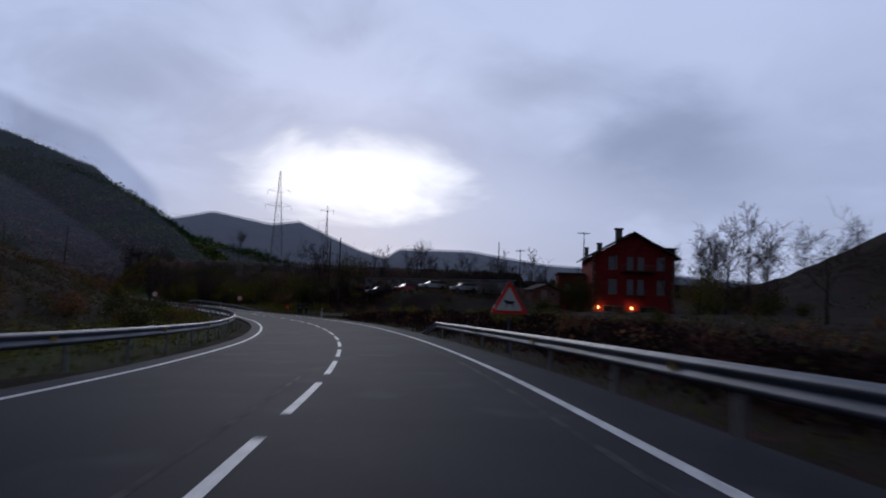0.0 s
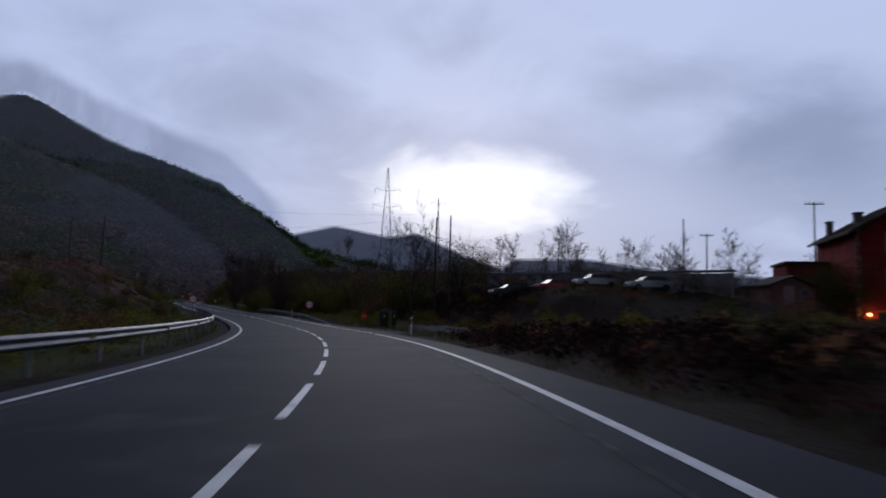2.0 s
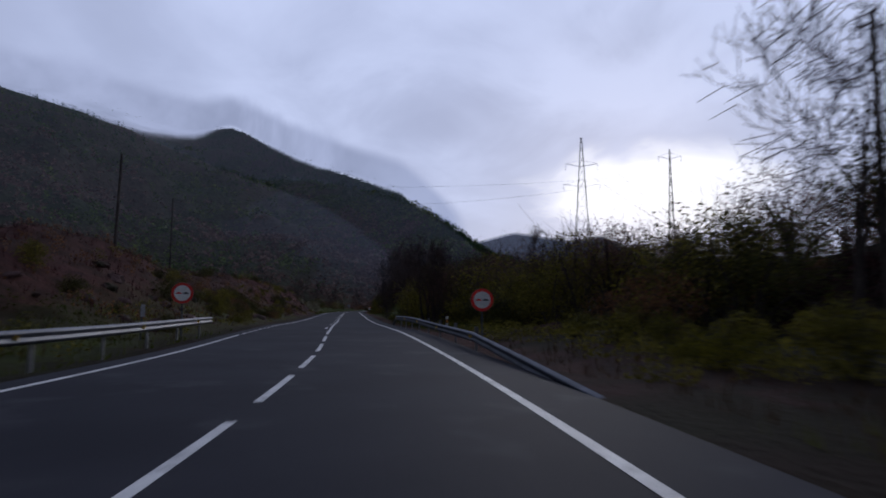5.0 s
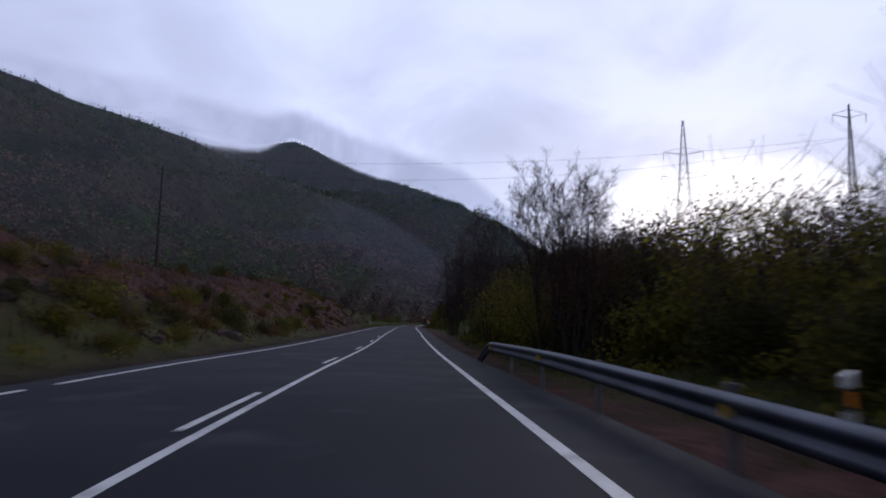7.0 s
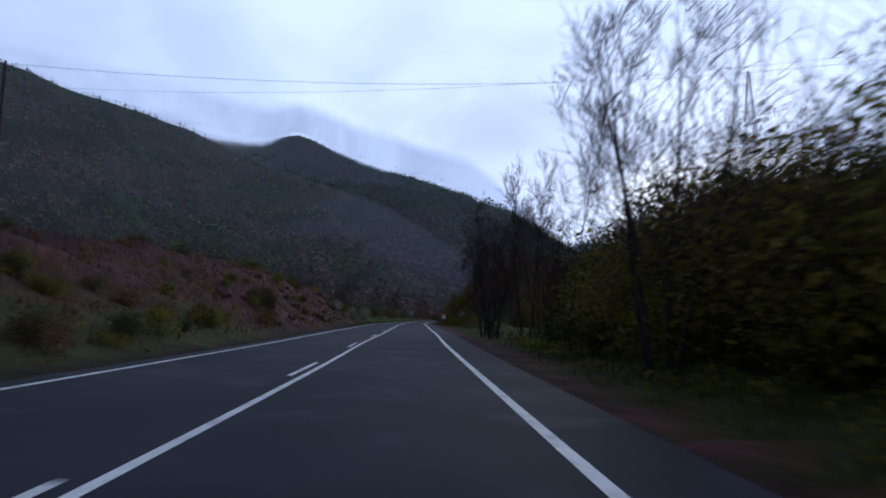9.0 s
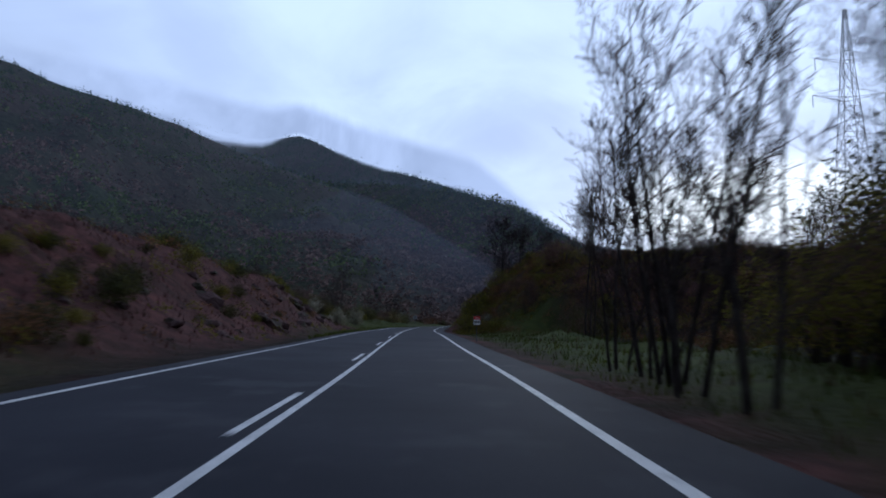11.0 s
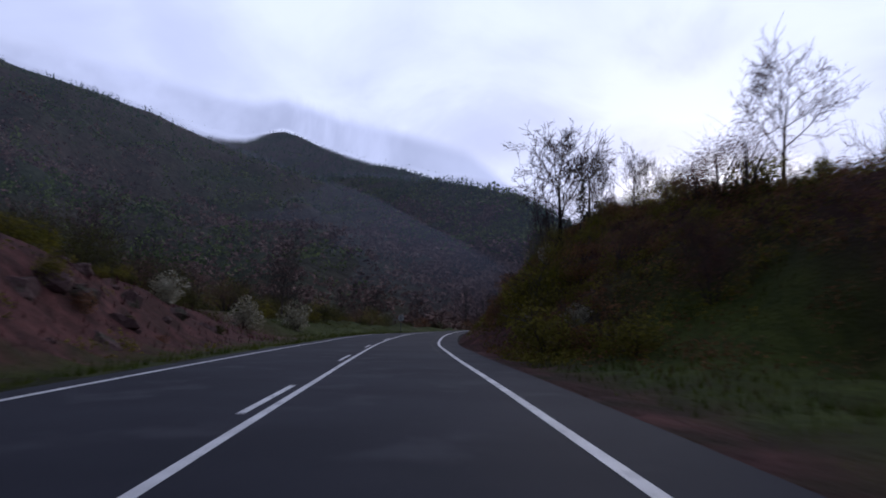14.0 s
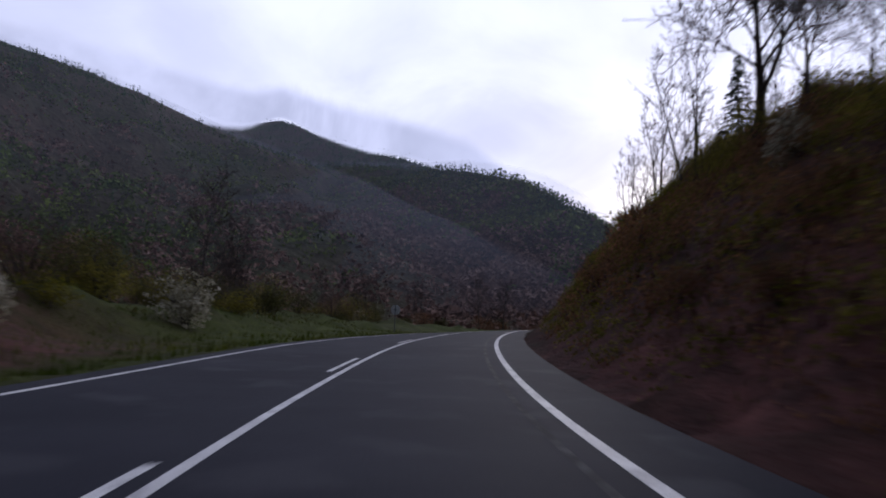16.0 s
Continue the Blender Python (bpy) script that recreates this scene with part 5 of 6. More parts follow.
def bush(name, label, category, group, seed, height, width, leaves, size, material, trunk=0.0):
    r = np.random.RandomState(seed)
    root = empty(name, Matrix.Translation((0, 0, -500)), label, category, group)
    lumps = []
    for k in range(9):
        a, d = r.uniform(0, 6.28), width * 0.33 * math.sqrt(r.uniform(0, 1))
        rad = r.uniform(0.24, 0.42) * min(width, height)
        z = trunk + rad * 0.6 + r.uniform(0, 1) * max(0.02, height - trunk - 1.5 * rad) * (1 - 0.4 * d / (width * 0.35))
        lumps.append((math.cos(a) * d, math.sin(a) * d, z, rad))
    v, f = leaf_cloud(r, lumps, leaves, size)
    st = Tubes()
    for k in range(6):
        l = lumps[k]
        pts = [np.array([0, 0, -0.3]) + np.array([l[0], l[1], 0]) * (0.1 if not trunk else 0.02), np.array([l[0] * 0.4, l[1] * 0.4, l[2] * 0.5]), np.array(l[:3])]
        rr = 0.012 * height + 0.01
        st.limb(pts, [rr * (1.8 if trunk else 1.0), rr * 0.8, rr * 0.3], 5)
    # loose shoots that break the outline
    for k in range(34):
        l = lumps[r.randint(len(lumps))]
        d = r.normal(0, 1, 3)
        d[2] = abs(d[2]) + 0.4
        d /= np.linalg.norm(d)
        a = np.array(l[:3]) + d * l[3] * 0.5
        st.limb([a, a + d * l[3] * 0.5 + r.normal(0, 0.05, 3), a + d * l[3] * r.uniform(0.85, 1.5) + r.normal(0, 0.08, 3)], [0.012, 0.008, 0.004], 3)
    raw("branchwork", st.v, st.f, BARK, root)
    raw("foliage", v, f, material, root)
    return root


def conifer(seed, height, width):
    r = np.random.RandomState(seed)
    root = empty("conifer", Matrix.Translation((0, 0, -500)), "dark narrow conifer with drooping branches", "tree", "conifers")
    t = Tubes()
    t.limb([np.array([0, 0, -0.4]), np.array([0.05, 0, height * 0.5]), np.array([0, 0, height])], [0.16, 0.09, 0.02], 7)
    v, f = [], []
    z = height * 0.08
    while z < height * 0.98:
        k = 1 - z / height
        for j in range(7):
            a = r.uniform(0, 6.28)
            ln = width / 2 * (k ** 0.8) * r.uniform(0.7, 1.15) + 0.1
            d = np.array([math.cos(a), math.sin(a), -0.25])
            base = np.array([0, 0, z + r.uniform(-0.15, 0.15)])
            t.limb([base, base + d * ln], [0.02, 0.006], 3)
            for q in range(int(8 + ln * 15)):
                u = r.uniform(0.15, 1)
                p = base + d * ln * u
                sd = np.cross(d, (0, 0, 1)) * r.uniform(-0.45, 0.45) * (1.25 - u)
                tip = p + sd + d * r.uniform(0.05, 0.25) + np.array([0, 0, r.uniform(-0.18, 0.08)])
                sw = np.cross(tip - p, r.normal(0, 1, 3))
                sw = sw / (np.linalg.norm(sw) + 1e-6) * 0.07
                o = len(v)
                v += [tuple(p - sw), tuple(p + sw), tuple(tip)]
                f.append((o, o + 1, o + 2))
        z += 0.30 + 0.02 * height * k
    raw("trunk", t.v, t.f, BARK, root)
    raw("foliage", v, f, NEEDLE, root)
    return root


rng = random.Random(5)


def place(ob, x, y, scale=1.0, turn=None, sink=0.1, wide=1.0):
    m = Matrix.Translation((x, y, land_z(x, y) - sink)) @ Matrix.Rotation(rng.uniform(0, 6.28) if turn is None else radians(turn), 4, "Z") @ Matrix.Diagonal((scale * wide, scale * wide, scale, 1))
    return copy_thing(ob, m)


def place_r(ob, s, lat, scale=1.0, turn=None, sink=0.1, wide=1.0):
    p = at(s, lat)
    return place(ob, p.x, p.y, scale, turn, sink, wide)


G = "bare roadside trees"
# models stand ten metres high (trees) or two metres high (bushes) and are scaled where they are set
oak = [bare_tree("bare_tree", "bare broad-crowned deciduous tree with fine twigs", G, 40 + i, height=4.4, spread=0.84, levels=4, upright=0.42, first=0.42, counts=(9, 7, 6, 3), thick=1.7, later=0.74) for i in range(2)]
big_oak = bare_tree("bare_tree", "large bare oak with thick crooked boughs at the bend", G, 47, height=5.7, spread=0.84, levels=4, upright=0.40, first=0.34, counts=(10, 7, 5, 3), thick=2.3, fine=0.013, later=0.72)
poplar = [bare_tree("bare_tree", "tall slender bare tree with upswept branches", G, 60 + i, height=10, spread=0.33, levels=3, stems=1 + i, upright=0.85, first=0.46, counts=(18 - 4 * i, 7, 6, 0), thick=0.55, later=0.62) for i in range(2)]
thicket = [bare_tree("bare_tree", "slender many-stemmed bare tree in a thicket", "bare trees of the thicket", 80 + i, height=8.5, spread=0.34, levels=3, stems=3, upright=0.75, first=0.15, counts=(9, 6, 4, 0), thick=0.7, fine=0.009, later=0.6) for i in range(2)]
clump = bare_tree("bare_tree", "tall bare tree with several stems and a fine open crown", G, 71, height=10, spread=0.36, levels=3, stems=4, upright=0.62, first=0.34, counts=(12, 7, 6, 0), thick=0.62, later=0.62)
far_tree = [bare_tree("bare_tree", "bare tree standing behind the houses", "bare trees in the distance", 90 + i, height=8.5, spread=0.46, levels=3, upright=0.55, first=0.2, counts=(12, 7, 5, 0), thick=1.0, fine=0.013, later=0.62) for i in range(2)]
olive = [bush("bush", "dense olive-green leafy roadside bush", "bush", "roadside bushes", 100 + i, 2.0, 2.2, 1400, 0.062, OLIVE) for i in range(2)]
dark = [bush("evergreen_bush", "dark evergreen bush on the bank", "bush", "roadside bushes", 110 + i, 2.0, 2.0, 1400, 0.060, DARKLEAF) for i in range(2)]
russet = [bush("bramble_bush", "russet-brown bramble bush with bare shoots", "bush", "roadside bushes", 120 + i, 2.0, 2.3, 1000, 0.060, RUSSET) for i in range(2)]
tall = [bush("olive_shrub", "tall dense olive-green shrub of the thicket", "shrub", "olive shrubs of the thicket", 160, 5.0, 4.6, 3600, 0.062, OLIVE), bush("evergreen_shrub", "tall dense dark evergreen shrub", "shrub", "evergreen shrubs of the thicket", 161, 5.0, 4.6, 3600, 0.062, DARKLEAF)]
brown_shrub = [bush("budding_shrub", "tall brown shrub just coming into leaf", "shrub", "brown shrubs in bud", 162, 5.0, 4.4, 2600, 0.050, BUD)]
gorse = [bush("broom_bush", "yellow-green broom bush on the verge", "bush", "roadside bushes", 125, 2.0, 2.0, 1500, 0.05, GORSE)]
blossom = [bush("blossom_bush", "bush covered in pale blossom at the roadside", "bush", "blossoming bushes", 130, 2.0, 1.7, 1300, 0.07, BLOSSOM)]
small_tree = [bush("small_tree", "small round-crowned dark tree with a short trunk", "tree", "small trees", 140, 3.0, 2.8, 1600, 0.10, DARKLEAF, 1.1)]
fir = conifer(150, 10.0, 4.6)

# single trees along the road
place(oak[1], -18.4, 106.4, 1.95, 150, 0.1, 0.74)
place_r(poplar[0], 226.5, 13.2, 1.2, 15)
place_r(poplar[1], 227.4, 13.9, 1.0, 80)
for s_, l_, k in ((231, 14.6, 0.6), (233, 15.0, 0.75), (235, 15.4, 0.7), (229, 15.4, 0.6), (237.5, 15.2, 0.8)):
    place_r(rng.choice([tall[1], brown_shrub[0]]), s_, l_, k)
place_r(oak[1], 264.8, 23.2, 1.5, 200, 0.1, 0.85)
place(big_oak, -114.8, 256.2, 1.24, 290)
place(oak[1], -111.6, 251.6, 0.75, 100)
place_r(oak[0], 287, 15.6, 1.3)
place(oak[0], -86.5, 302.3, 2.4, 30, 0.1, 0.62)
place_r(thicket[0], 292, 12.5, 1.0)
place_r(thicket[1], 297, 12.0, 0.95)
place_r(oak[0], 286, 19.5, 0.95, 40)
place_r(thicket[0], 303, 11.0, 0.65)
place_r(poplar[0], 255, 24, 0.62)
place_r(thicket[0], 240, 30, 0.62)
place_r(thicket[1], 235, 34, 0.62)
place(oak[1], 31, 51, 1.35, 60)
place(brown_shrub[0], -12.8, 132.8, 1.7, None, 0.1, 0.62)
place(far_tree[0], -9.5, 136, 0.95)
place(brown_shrub[0], -6.5, 134, 1.2, None, 0.1, 0.7)
for k in range(22):
    place(rng.choice(dark + russet), -13 + k * 0.95, rng.uniform(98.6, 100.4) - 0.12 * k, rng.uniform(0.3, 0.5))
place_r(fir, 297, 16.0, 0.55)
for s_, l_, k in ((266, -20, 1.25), (269, -22, 1.35), (272, -20.5, 1.2), (275.5, -22, 1.4), (279, -20, 1.15), (283, -21.5, 1.3), (287.5, -20, 1.1)):
    place_r(tall[1] if k > 1.18 else brown_shrub[0], s_, l_, k, None, 0.1, 0.85)
place_r(small_tree[0], 215.6, -25, 0.95)
place_r(small_tree[0], 228, -22, 0.75)
place(blossom[0], -139.6, 251.8, 1.7)
place(blossom[0], -133.0, 238.5, 1.5)
place(blossom[0], -128.0, 228.0, 1.1)
place_r(blossom[0], 258, 9.5, 0.7)
place_r(blossom[0], 278, 11.5, 0.9)


def scatter(kinds, n, s0, s1, l0, l1, h0, h1, wide=1.0):
    for k in range(n):
        s = rng.uniform(s0, s1)
        place_r(rng.choice(kinds), s, rng.uniform(l0, l1), rng.uniform(h0, h1), None, 0.12, wide * rng.uniform(0.85, 1.25))


# thicket along the right-hand side past the junction
# the tall bare tree with several stems, the slim ones past it and the clump at the field's corner
place(clump, -57.2, 153.4, 0.95, 20)
place(poplar[0], -62.4, 162.0, 0.92, 60, 0.1, 0.6)
place(thicket[0], -61.0, 164.0, 0.62)
place(poplar[1], -67.7, 170.2, 0.93, 30)
for x, y, k in ((-72.0, 175.0, 0.85), (-73.4, 176.6, 0.95), (-74.2, 179.4, 0.9), (-76.4, 182.8, 0.85), (-75.0, 181.0, 0.95)):
    place(rng.choice(thicket + [clump]), x, y, k)
for k in range(20):
    place_r(tall[1], 175 + k * 0.95, 15.0 + rng.uniform(-1.0, 1.5), rng.uniform(1.38, 1.55), None, 0.12, rng.uniform(0.95, 1.15))
    place_r(tall[1], 179 + k * 1.35, 20 + rng.uniform(-1.5, 1.5), rng.uniform(1.55, 1.85), None, 0.12, rng.uniform(0.8, 1.1))
for k in range(8):
    place_r(tall[0] if k % 2 else brown_shrub[0], 188 + k * 1.7, 10.6 + 0.4 * k, 0.95 + 0.02 * k, None, 0.12, 1.0)
# young trees in bud beside the rail's end
for s_, l_, k in ((142.5, 8.0, 1.25), (145.2, 7.6, 1.35), (148.5, 9.0, 1.3)):
    place_r(brown_shrub[0], s_ + 0.6, l_ + 1.0, k * 0.98, None, 0.1, 0.62)
    place_r(tall[1], s_ + 4, l_ + 3.4, k, None, 0.1, 0.9)
    place_r(clump if s_ < 148 else poplar[1], s_, l_, k * 0.55)
# the tall hedge behind the verge
for k in range(28):
    s_ = 148 + k * 0.95
    place_r(rng.choice([tall[0], tall[0], tall[1], brown_shrub[0]]), s_ + rng.uniform(-0.5, 0.5), 11.2 + rng.uniform(-1.2, 1.2), rng.uniform(1.2, 1.45), None, 0.12, rng.uniform(0.8, 1.05))
    if k % 2:
        place_r(rng.choice([tall[1], tall[0], brown_shrub[0]]), s_ + 1, 14.5 + rng.uniform(-1, 1.5), rng.uniform(1.45, 1.75), None, 0.12, 0.85)
scatter(olive + dark + olive, 20, 130, 172, 8.6, 11.5, 0.8, 1.7)
scatter(dark, 6, 172, 186, 8.6, 11.5, 0.8, 1.5)
scatter([tall[0], tall[0], tall[1]] + brown_shrub + brown_shrub, 40, 128, 186, 10.5, 19, 0.85, 1.35)
for k in range(9):
    place_r(tall[1], 183 + k * 1.5, 12.6 + 0.25 * k, 1.45 - 0.03 * k, None, 0.12, 1.0)
scatter(brown_shrub + tall, 10, 186, 206, 13, 22, 0.5, 0.8)
scatter(small_tree, 6, 132, 184, 11, 18, 1.6, 2.2)
scatter(thicket, 3, 184, 196, 9, 17, 0.6, 0.8)
scatter(dark + russet, 16, 110, 190, 14, 26, 1.2, 2.2)
scatter(thicket, 9, 124, 172, 10, 26, 0.5, 0.85)
scatter(far_tree, 14, 118, 200, 16, 44, 0.5, 0.75)
for x, y, k in ((-57.5, 166, 1.2), (-56, 163.5, 1.15), (-54, 163, 1.3), (-55.5, 170, 1.35), (-58, 172, 1.2), (-52.5, 168, 1.4), (-60, 176, 1.1), (-51.5, 162, 1.3), (-48.5, 141, 1.0), (-46, 143, 1.1), (-44, 146, 1.2), (-47.5, 147.5, 1.1), (-43, 141, 1.0), (-45.5, 139, 0.9), (-49.5, 150, 1.0), (-46.5, 152, 1.1), (-62, 170, 1.3), (-63.5, 174, 1.25), (-60.5, 168, 1.25), (-65, 178, 1.1), (-59, 165, 1.15), (-66.5, 182, 1.0)):
    place(rng.choice([tall[0], tall[1]] + brown_shrub), x, y, k * (0.62 if y > 160 else 1.0))
scatter(olive + gorse, 9, 98, 124, 8.8, 14, 0.5, 1.0)
scatter(olive + russet + russet, 22, 196, 262, 18, 34, 0.7, 1.2)
scatter(tall + brown_shrub, 9, 205, 265, 20, 34, 0.3, 0.5)
scatter(dark + russet, 14, 92, 118, 21.5, 25, 0.45, 0.8)
scatter(tall + brown_shrub, 14, 112, 200, 18, 45, 0.7, 1.2)
scatter(russet + dark, 8, 196, 240, 17, 21, 0.6, 1.1)
scatter(tall[:1] + brown_shrub * 2, 18, 212, 264, 18, 30, 0.25, 0.42)
scatter(far_tree, 4, 205, 245, 30, 44, 0.4, 0.6)
for k in range(9):
    place_r(rng.choice(tall + brown_shrub), rng.uniform(237, 253), rng.uniform(25, 33), rng.uniform(0.2, 0.36))
for k in range(9):
    place(rng.choice(tall), rng.uniform(-83.5, -78), rng.uniform(227, 240), rng.uniform(0.35, 0.55))
scatter(far_tree + thicket, 3, 226, 250, 30, 40, 0.45, 0.6)
scatter(russet + brown_shrub * 2 + olive, 22, 222, 266, 20, 30, 0.3, 0.42)
# the steep bank on the right at the bend
for x, y, k in ((-102, 243, 0.75), (-100.5, 241, 0.8), (-103.5, 246, 0.7), (-99, 240, 0.9), (-104.5, 248.5, 0.65)):
    place(rng.choice([tall[0], brown_shrub[0]]), x, y, k)
place_r(gorse[0], 263, 8.6, 1.7)
place_r(gorse[0], 266, 9.6, 1.5)
scatter(brown_shrub, 6, 252, 262, 10.5, 15, 0.5, 0.75)
scatter([tall[0]] + brown_shrub, 12, 258, 300, 11, 24, 0.4, 0.7)
scatter(thicket, 4, 280, 312, 11, 20, 0.5, 0.8)
scatter(olive + gorse, 8, 250, 268, 7.6, 11, 0.8, 1.5)
scatter(russet + gorse + olive, 64, 254, 325, 7.2, 20, 0.5, 1.15)
scatter(dark + russet, 8, 265, 335, 18, 28, 0.8, 1.5)
scatter(thicket, 5, 285, 335, 12, 26, 0.5, 0.8)
# right-hand land before the junction
scatter(dark + russet + olive, 16, 36, 74, 9, 22, 0.4, 0.9)
scatter(olive + gorse + russet, 14, 76, 110, 13.5, 22, 0.5, 1.1)
scatter(dark + russet, 16, 60, 120, 24, 54, 0.6, 1.3)
scatter(dark + russet + olive, 10, -5, 40, 9, 40, 0.5, 1.1)
scatter(far_tree, 14, 110, 170, 40, 85, 0.8, 1.2)
scatter(far_tree, 6, 40, 80, 60, 95, 0.8, 1.1)
scatter(dark + russet, 14, 110, 175, 34, 75, 1.0, 1.9)
scatter(dark, 10, 20, 75, 52, 80, 1.0, 1.8)
for x, y, k in ((8, 128, 1.1), (14, 134, 1.2), (20, 131, 1.25), (1, 135, 1.0), (-4, 142, 1.1), (50, 118, 1.35), (55, 124, 1.3), (60, 116, 1.2), (47, 128, 1.25)):
    place(rng.choice(far_tree), x, y, k)
for k in range(16):
    place(rng.choice(tall + brown_shrub), rng.uniform(80, 130), rng.uniform(60, 135), rng.uniform(0.7, 1.3))
for k in range(7):
    place(rng.choice(far_tree), rng.uniform(85, 135), rng.uniform(70, 140), rng.uniform(0.8, 1.2))
for x, y, k in ((47, 108, 1.8), (52, 112, 2.2), (57, 108, 2.0), (45, 104, 1.3), (10, 122, 1.8), (17, 122, 2.0), (22, 125, 1.8)):
    place(rng.choice(dark), x, y, k)
scatter(brown_shrub * 3 + tall, 26, 114, 142, 15, 32, 1.0, 1.55)
for k in range(20):
    place(brown_shrub[0] if k % 3 else rng.choice(far_tree), -10 + k * 2.6, rng.uniform(121, 130), rng.uniform(0.8, 1.15) if k % 3 else rng.uniform(0.7, 1.0))
for k in range(16):
    a, d = radians(rng.uniform(25.5, 33)), rng.uniform(82, 118)
    place(rng.choice(tall + brown_shrub + far_tree), -1.2 + d * math.sin(a), 18.6 + d * math.cos(a), rng.uniform(1.1, 1.6))
for x, y, k in ((19.6, 108.5, 1.15), (21.6, 108.8, 1.35), (23.4, 109.0, 1.55), (25.2, 109.0, 1.7), (26.8, 108.8, 1.45)):
    place(tall[1], x, y, k, None, 0.1, 0.8)
for k in range(11):
    place(rng.choice([tall[1], brown_shrub[0]]), 0.8 + k * 1.25, 104.0 - 0.55 * k + rng.uniform(-0.8, 0.8), rng.uniform(0.42, 0.62), None, 0.1, 1.15)
# left-hand side: behind the rail, on the bank, and past it
scatter(dark + olive + russet, 36, -12, 112, -18, -8.6, 0.5, 1.15)
scatter(dark + russet, 14, 10, 130, -40, -18, 0.5, 1.1)
scatter(dark + gorse + dark + olive, 40, 122, 238, -16, -7.5, 0.4, 1.05)
scatter(dark + olive, 14, 140, 240, -30, -16, 0.4, 0.9)
scatter(olive + gorse + russet + dark, 44, 140, 206, -14, -7.4, 0.35, 0.8)
scatter(dark + olive + gorse + russet, 20, 206, 268, -15, -8.5, 0.3, 0.7)
scatter(gorse, 5, 126, 150, -8.4, -7.2, 0.22, 0.4)
scatter(tall + tall + brown_shrub, 16, 244, 340, -36, -17, 0.6, 1.15)
scatter(dark + olive, 14, 244, 320, -24, -14, 0.9, 1.6)
scatter(tall + brown_shrub + dark, 30, 266, 345, -27, -15.5, 0.5, 0.9)
scatter(tall, 14, 272, 312, -26, -18, 0.75, 1.1)
scatter(olive + gorse, 12, 236, 300, -17, -12, 0.6, 1.2)
scatter(thicket, 12, 240, 345, -50, -20, 0.7, 1.1)
scatter(far_tree, 12, 300, 400, -55, -18, 0.8, 1.2)
scatter(dark + olive + russet, 16, 330, 400, -50, -14, 1.2, 2.5)


def scrub(label, spots, n, leaves, rad, size, material, seed):
    """Low joined cover of leaves that nobody could count: spots = (s0, s1, lat0, lat1, share)."""
    r = np.random.RandomState(seed)
    share = np.array([q[4] for q in spots], float)
    q = np.array([sp[:4] for sp in spots])[r.choice(len(spots), n, p=share / share.sum())]
    s_ = q[:, 0] + (q[:, 1] - q[:, 0]) * r.uniform(0, 1, n)
    l_ = q[:, 2] + (q[:, 3] - q[:, 2]) * r.uniform(0, 1, n)
    pts = [at(a, b) for a, b in zip(s_, l_)]
    x, y = np.array([p.x for p in pts]), np.array([p.y for p in pts])
    z = land(x, y)
    lumps = [(a, b, 50 + c + 0.1, rad * k) for a, b, c, k in zip(x, y, z, r.uniform(0.5, 1.3, n))]
    v, f = leaf_cloud(r, lumps, n * leaves, size)
    v = [(a, b, c - 50) for a, b, c in v]
    return tagged(raw("scrub", v, f, material), label, "scrub", kind="stuff")


scrub("dark low scrub covering the banks", [(255, 330, 14, 26, 2), (190, 262, 17, 40, 4), (-10, 75, 8, 40, 3), (-10, 120, -36, -8, 4), (75, 200, 12, 40, 3), (235, 330, -30, -12, 3)], 1400, 42, 0.75, 0.10, DARKLEAF, 301)
scrub("russet low bramble and dead bracken on the slopes", [(255, 330, 6.2, 20, 5), (20, 75, 7.5, 26, 3), (185, 255, 16, 30, 2), (20, 150, -40, -14, 4), (120, 240, -22, -8, 3)], 1200, 40, 0.6, 0.09, RUSSET, 302)
scrub("olive green low growth on the banks", [(250, 330, 6.0, 18, 4), (95, 185, 6.8, 14, 4), (120, 262, -16, -6.8, 3), (-10, 115, -12, -7, 3), (75, 100, 13, 22, 1)], 1000, 50, 0.5, 0.07, OLIVE, 303)


def tufts(name, label, spots, n, h0, h1, w, material, seed, lean=0.35):
    """Blades of grass or sprigs: spots = (s0, s1, lat0, lat1, share)."""
    r = np.random.RandomState(seed)
    share = np.array([q[4] for q in spots], float)
    pick = r.choice(len(spots), n, p=share / share.sum())
    q = np.array([sp[:4] for sp in spots])[pick]
    s_ = q[:, 0] + (q[:, 1] - q[:, 0]) * r.uniform(0, 1, n)
    l_ = q[:, 2] + (q[:, 3] - q[:, 2]) * r.uniform(0, 1, n)
    u = np.clip(s_ - S0, 0, len(LINE) - 2)
    i = u.astype(int)
    fr = (u - i)[:, None]
    p, t = LINE[i] * (1 - fr) + LINE[i + 1] * fr, TAN[i]
    x, y = p[:, 0] + l_ * t[:, 1], p[:, 1] - l_ * t[:, 0]
    # gather in clumps
    keep = waves(x, y, 2.2, seed) + r.normal(0, 0.5, n) > -0.25
    x, y = x[keep], y[keep]
    n = len(x)
    z = land(x, y)
    a, h = r.uniform(0, 6.28, n), r.uniform(h0, h1, n)
    dx, dy = np.cos(a), np.sin(a)
    le = r.uniform(0, lean, n) * h
    b = r.uniform(0, 6.28, n)
    v = np.stack([np.stack([x - dx * w, y - dy * w, z - 0.03], 1), np.stack([x + dx * w, y + dy * w, z - 0.03], 1),
                  np.stack([x + np.cos(b) * le, y + np.sin(b) * le, z + h], 1)], 1).reshape(-1, 3)
    ob = raw(name, v.tolist(), np.arange(n * 3).reshape(-1, 3).tolist(), material)
    return tagged(ob, label, "grass", kind="stuff")


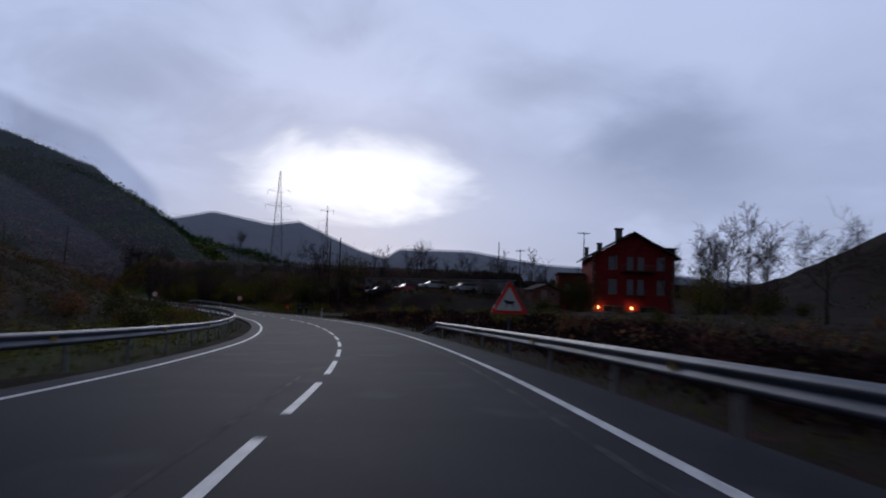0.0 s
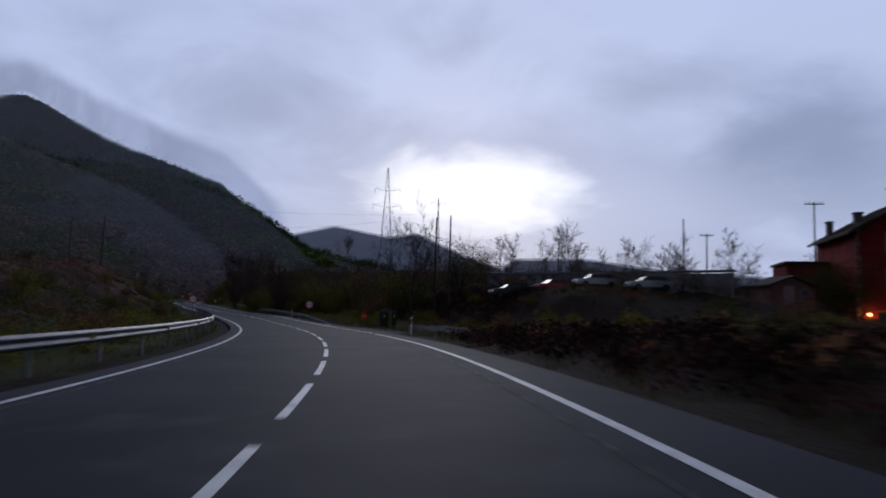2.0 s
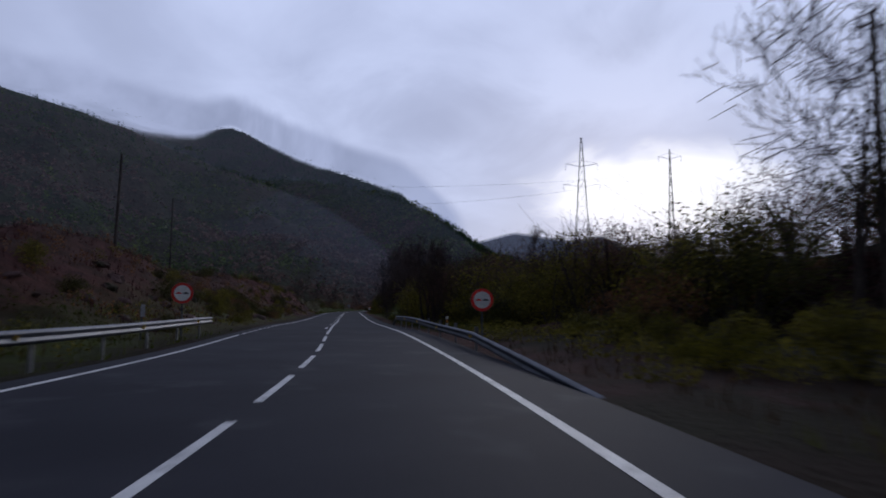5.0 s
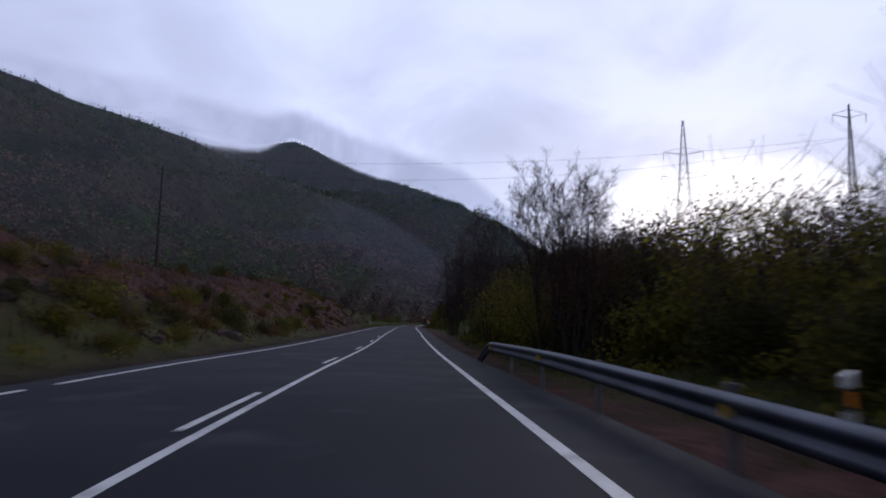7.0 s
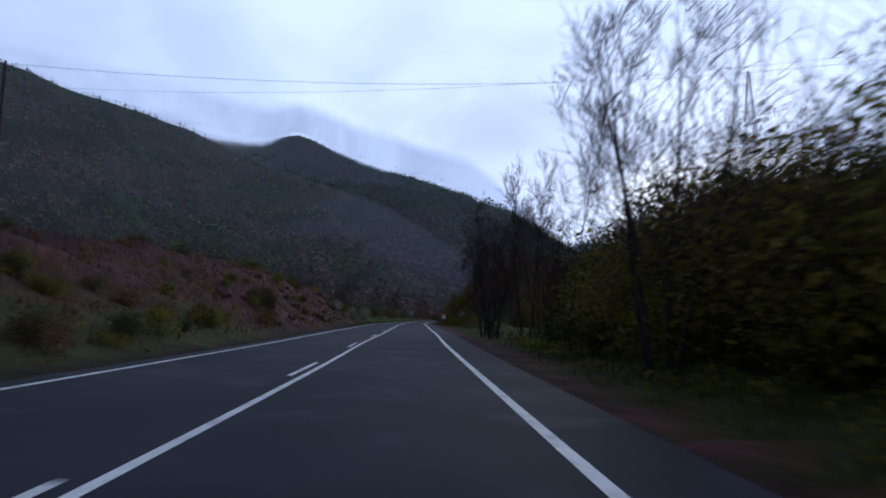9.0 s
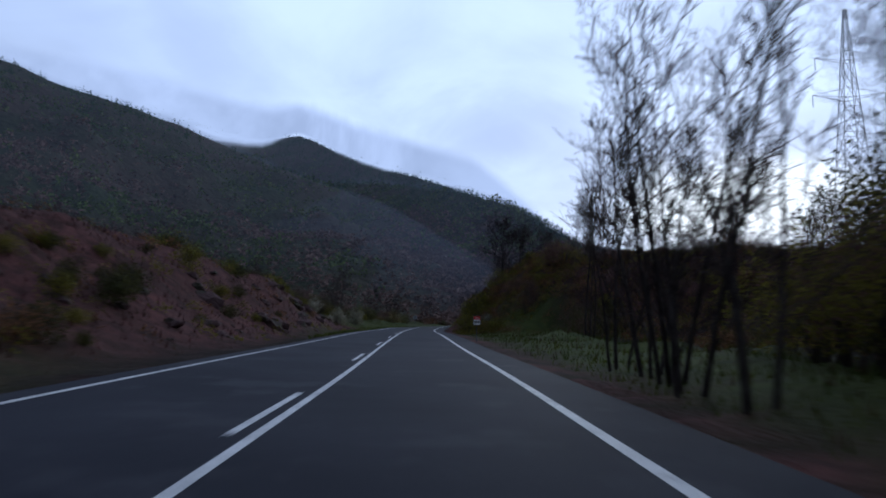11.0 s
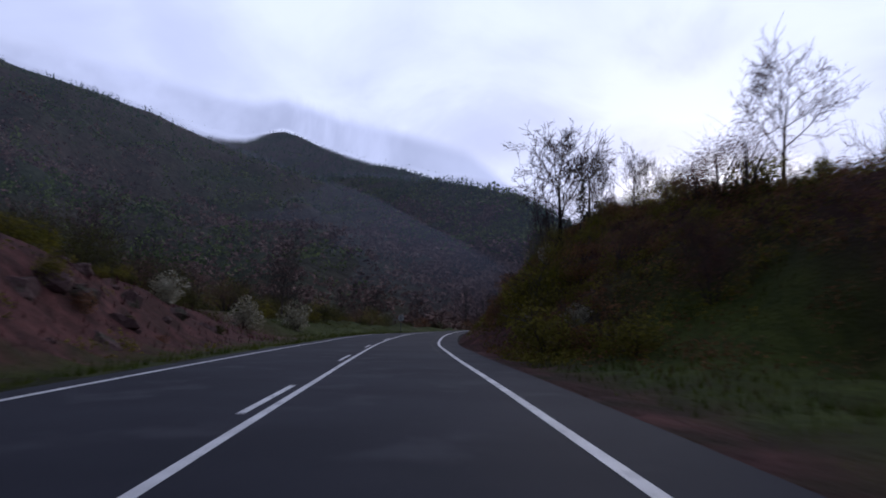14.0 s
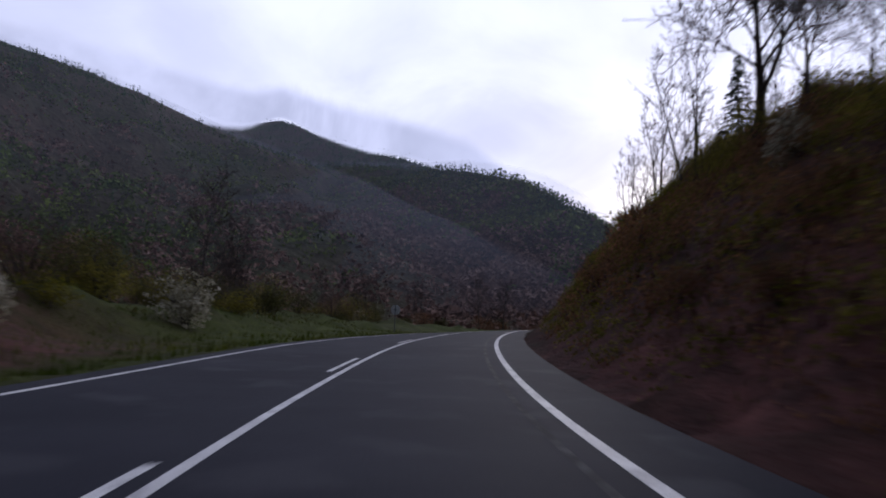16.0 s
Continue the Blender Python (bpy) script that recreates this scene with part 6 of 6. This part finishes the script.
scrub("russet and brown growth on the steep bank", [(255, 325, 5.9, 20, 1)], 1100, 50, 0.5, 0.06, RUSSET, 304)
scrub("yellow-green spring growth on the steep bank", [(252, 315, 5.9, 18, 1)], 800, 50, 0.5, 0.055, GORSE, 307)
scrub("olive growth on the steep bank", [(252, 325, 5.9, 22, 1)], 1000, 50, 0.55, 0.06, OLIVE, 305)
scrub("dark growth on the slope above the field", [(205, 264, 18, 36, 1)], 500, 50, 0.75, 0.07, DARKLEAF, 311)
scrub("brown growth on the slope above the field", [(205, 264, 17, 36, 1), (245, 300, 8, 20, 0.5)], 1500, 50, 0.65, 0.06, RUSSET, 312)
scrub("olive growth on the slope above the field", [(200, 264, 17, 34, 1), (98, 126, 7, 18, 0.15)], 900, 50, 0.6, 0.06, OLIVE, 313)
scrub("dark growth on the wooded hill behind the house", [(-60, 30, 50, 130, 1), (30, 70, 78, 130, 0.4)], 1000, 44, 1.8, 0.20, DARKLEAF, 306)
scrub("dark heath and bramble on the land before the junction", [(-12, 71, 6.9, 15, 6), (-12, 71, 15, 19, 1), (94, 115, 20, 24, 0.5)], 3000, 26, 0.55, 0.085, HEATH, 314)
scrub("reddish dead bracken on the land before the junction", [(-12, 71, 6.4, 17, 3), (94, 115, 18, 24, 1)], 1500, 26, 0.5, 0.08, HEATHER, 315)
scrub("dark low growth behind the rail", [(-12, 120, -24, -7, 1)], 1300, 26, 0.5, 0.08, DARKLEAF, 316)


tufts("grass", "short green grass on the verges and the roadside field", [(-12, 125, -12, -5.0, 3), (180, 255, 6.0, 19, 5), (225, 320, -7.4, -5.0, 3), (272, 320, -15, -5.0, 3), (122, 180, 6.2, 9.5, 2), (0, 95, 5.6, 9, 2), (255, 300, 5.8, 9, 1)], 60000, 0.08, 0.28, 0.022, GRASSMAT, 201)
tufts("dry_grass", "dry brown grass and bracken on the banks", [(-10, 112, 6, 9, 1), (-10, 112, 17, 40, 4), (-12, 240, -26, -6.2, 5), (108, 250, 6.5, 30, 3), (250, 320, 6.2, 22, 3)], 50000, 0.12, 0.42, 0.022, DRY, 202, 0.7)
tufts("heather", "dark reddish heather sprigs on the slopes", [(30, 150, -45, -16, 3), (120, 275, -24, -7.6, 4), (255, 330, 7, 24, 2), (10, 75, 7, 26, 3)], 40000, 0.15, 0.45, 0.035, HEATHER, 203, 0.6)

# ---- rocks on the cut bank ----


def rock_mesh(seed):
    bm = bmesh.new()
    bmesh.ops.create_icosphere(bm, subdivisions=2, radius=1.0)
    r = np.random.RandomState(seed)
    k = r.uniform(0.6, 1.2, 3)
    for v in bm.verts:
        n = noise.noise(v.co * 1.3 + Vector((seed, 0, 0))) * 0.45 + noise.noise(v.co * 3.1) * 0.18
        v.co = Vector((v.co.x * k[0], v.co.y * k[1], v.co.z * 0.6 * k[2])) * (1 + n)
    me = bpy.data.meshes.new("rock")
    bm.to_mesh(me)
    bm.free()
    me.materials.append(ROCK)
    return me


ROCKS = [rock_mesh(i) for i in range(5)]


def rock(s, lat, size, lift=0.05):
    p = at(s, lat)
    ob = new("rock", rng.choice(ROCKS))
    ob.matrix_world = Matrix.Translation((p.x, p.y, land_z(p.x, p.y) + size * lift)) @ Euler((rng.uniform(-0.4, 0.4), rng.uniform(-0.4, 0.4), rng.uniform(0, 6.28))).to_matrix().to_4x4() @ Matrix.Diagonal((size, size, size, 1))
    return tagged(ob, "reddish-grey boulder lying on the cut bank", "rock", "rocks on the bank")


for k in range(45):
    rock(rng.uniform(120, 168), rng.uniform(-15, -8), rng.uniform(0.15, 0.55))
for k in range(40):
    rock(rng.uniform(200, 262), rng.uniform(-13, -7.5), rng.uniform(0.15, 0.6))
for k in range(24):
    rock(rng.uniform(205, 268), rng.uniform(-12, -7.6), rng.uniform(0.6, 1.2), -0.42)
for k in range(16):
    rock(rng.uniform(126, 165), rng.uniform(-13, -8), rng.uniform(0.5, 1.0), -0.32)
rock(203.7, -13.5, 0.95)
rock(206, -12.2, 0.6)
for k in range(14):
    rock(rng.uniform(258, 300), rng.uniform(6.2, 8.5), rng.uniform(0.1, 0.3))

# the models themselves stay in the place, each set among the rest
for ob, s, lat, k in ((oak[0], 150, 40, 0.9), (oak[1], 165, 48, 0.9), (poplar[0], 185, 40, 0.9), (poplar[1], 178, 34, 0.8), (thicket[0], 160, 22, 0.8), (thicket[1], 146, 20, 0.8), (far_tree[0], 130, 55, 1.0), (far_tree[1], 140, 62, 1.0),
                      (olive[0], 140, 10, 1.6), (olive[1], 150, 11, 1.8), (dark[0], 160, 12, 1.8), (dark[1], 170, 13, 1.8), (russet[0], 120, 18, 1.2), (russet[1], 200, 21, 1.2), (gorse[0], 104, 9.5, 0.6), (tall[0], 152, 15, 1.0), (tall[1], 164, 16, 1.0), (brown_shrub[0], 176, 15, 1.0), (blossom[0], 272, -15, 1.0),
                      (small_tree[0], 236, -19, 0.8), (fir, 150, 52, 0.9), (clump, 190, 9.6, 0.8)):
    p = at(s, lat)
    ob.matrix_world = Matrix.Translation((p.x, p.y, land_z(p.x, p.y) - 0.1)) @ Matrix.Diagonal((k, k, k, 1))
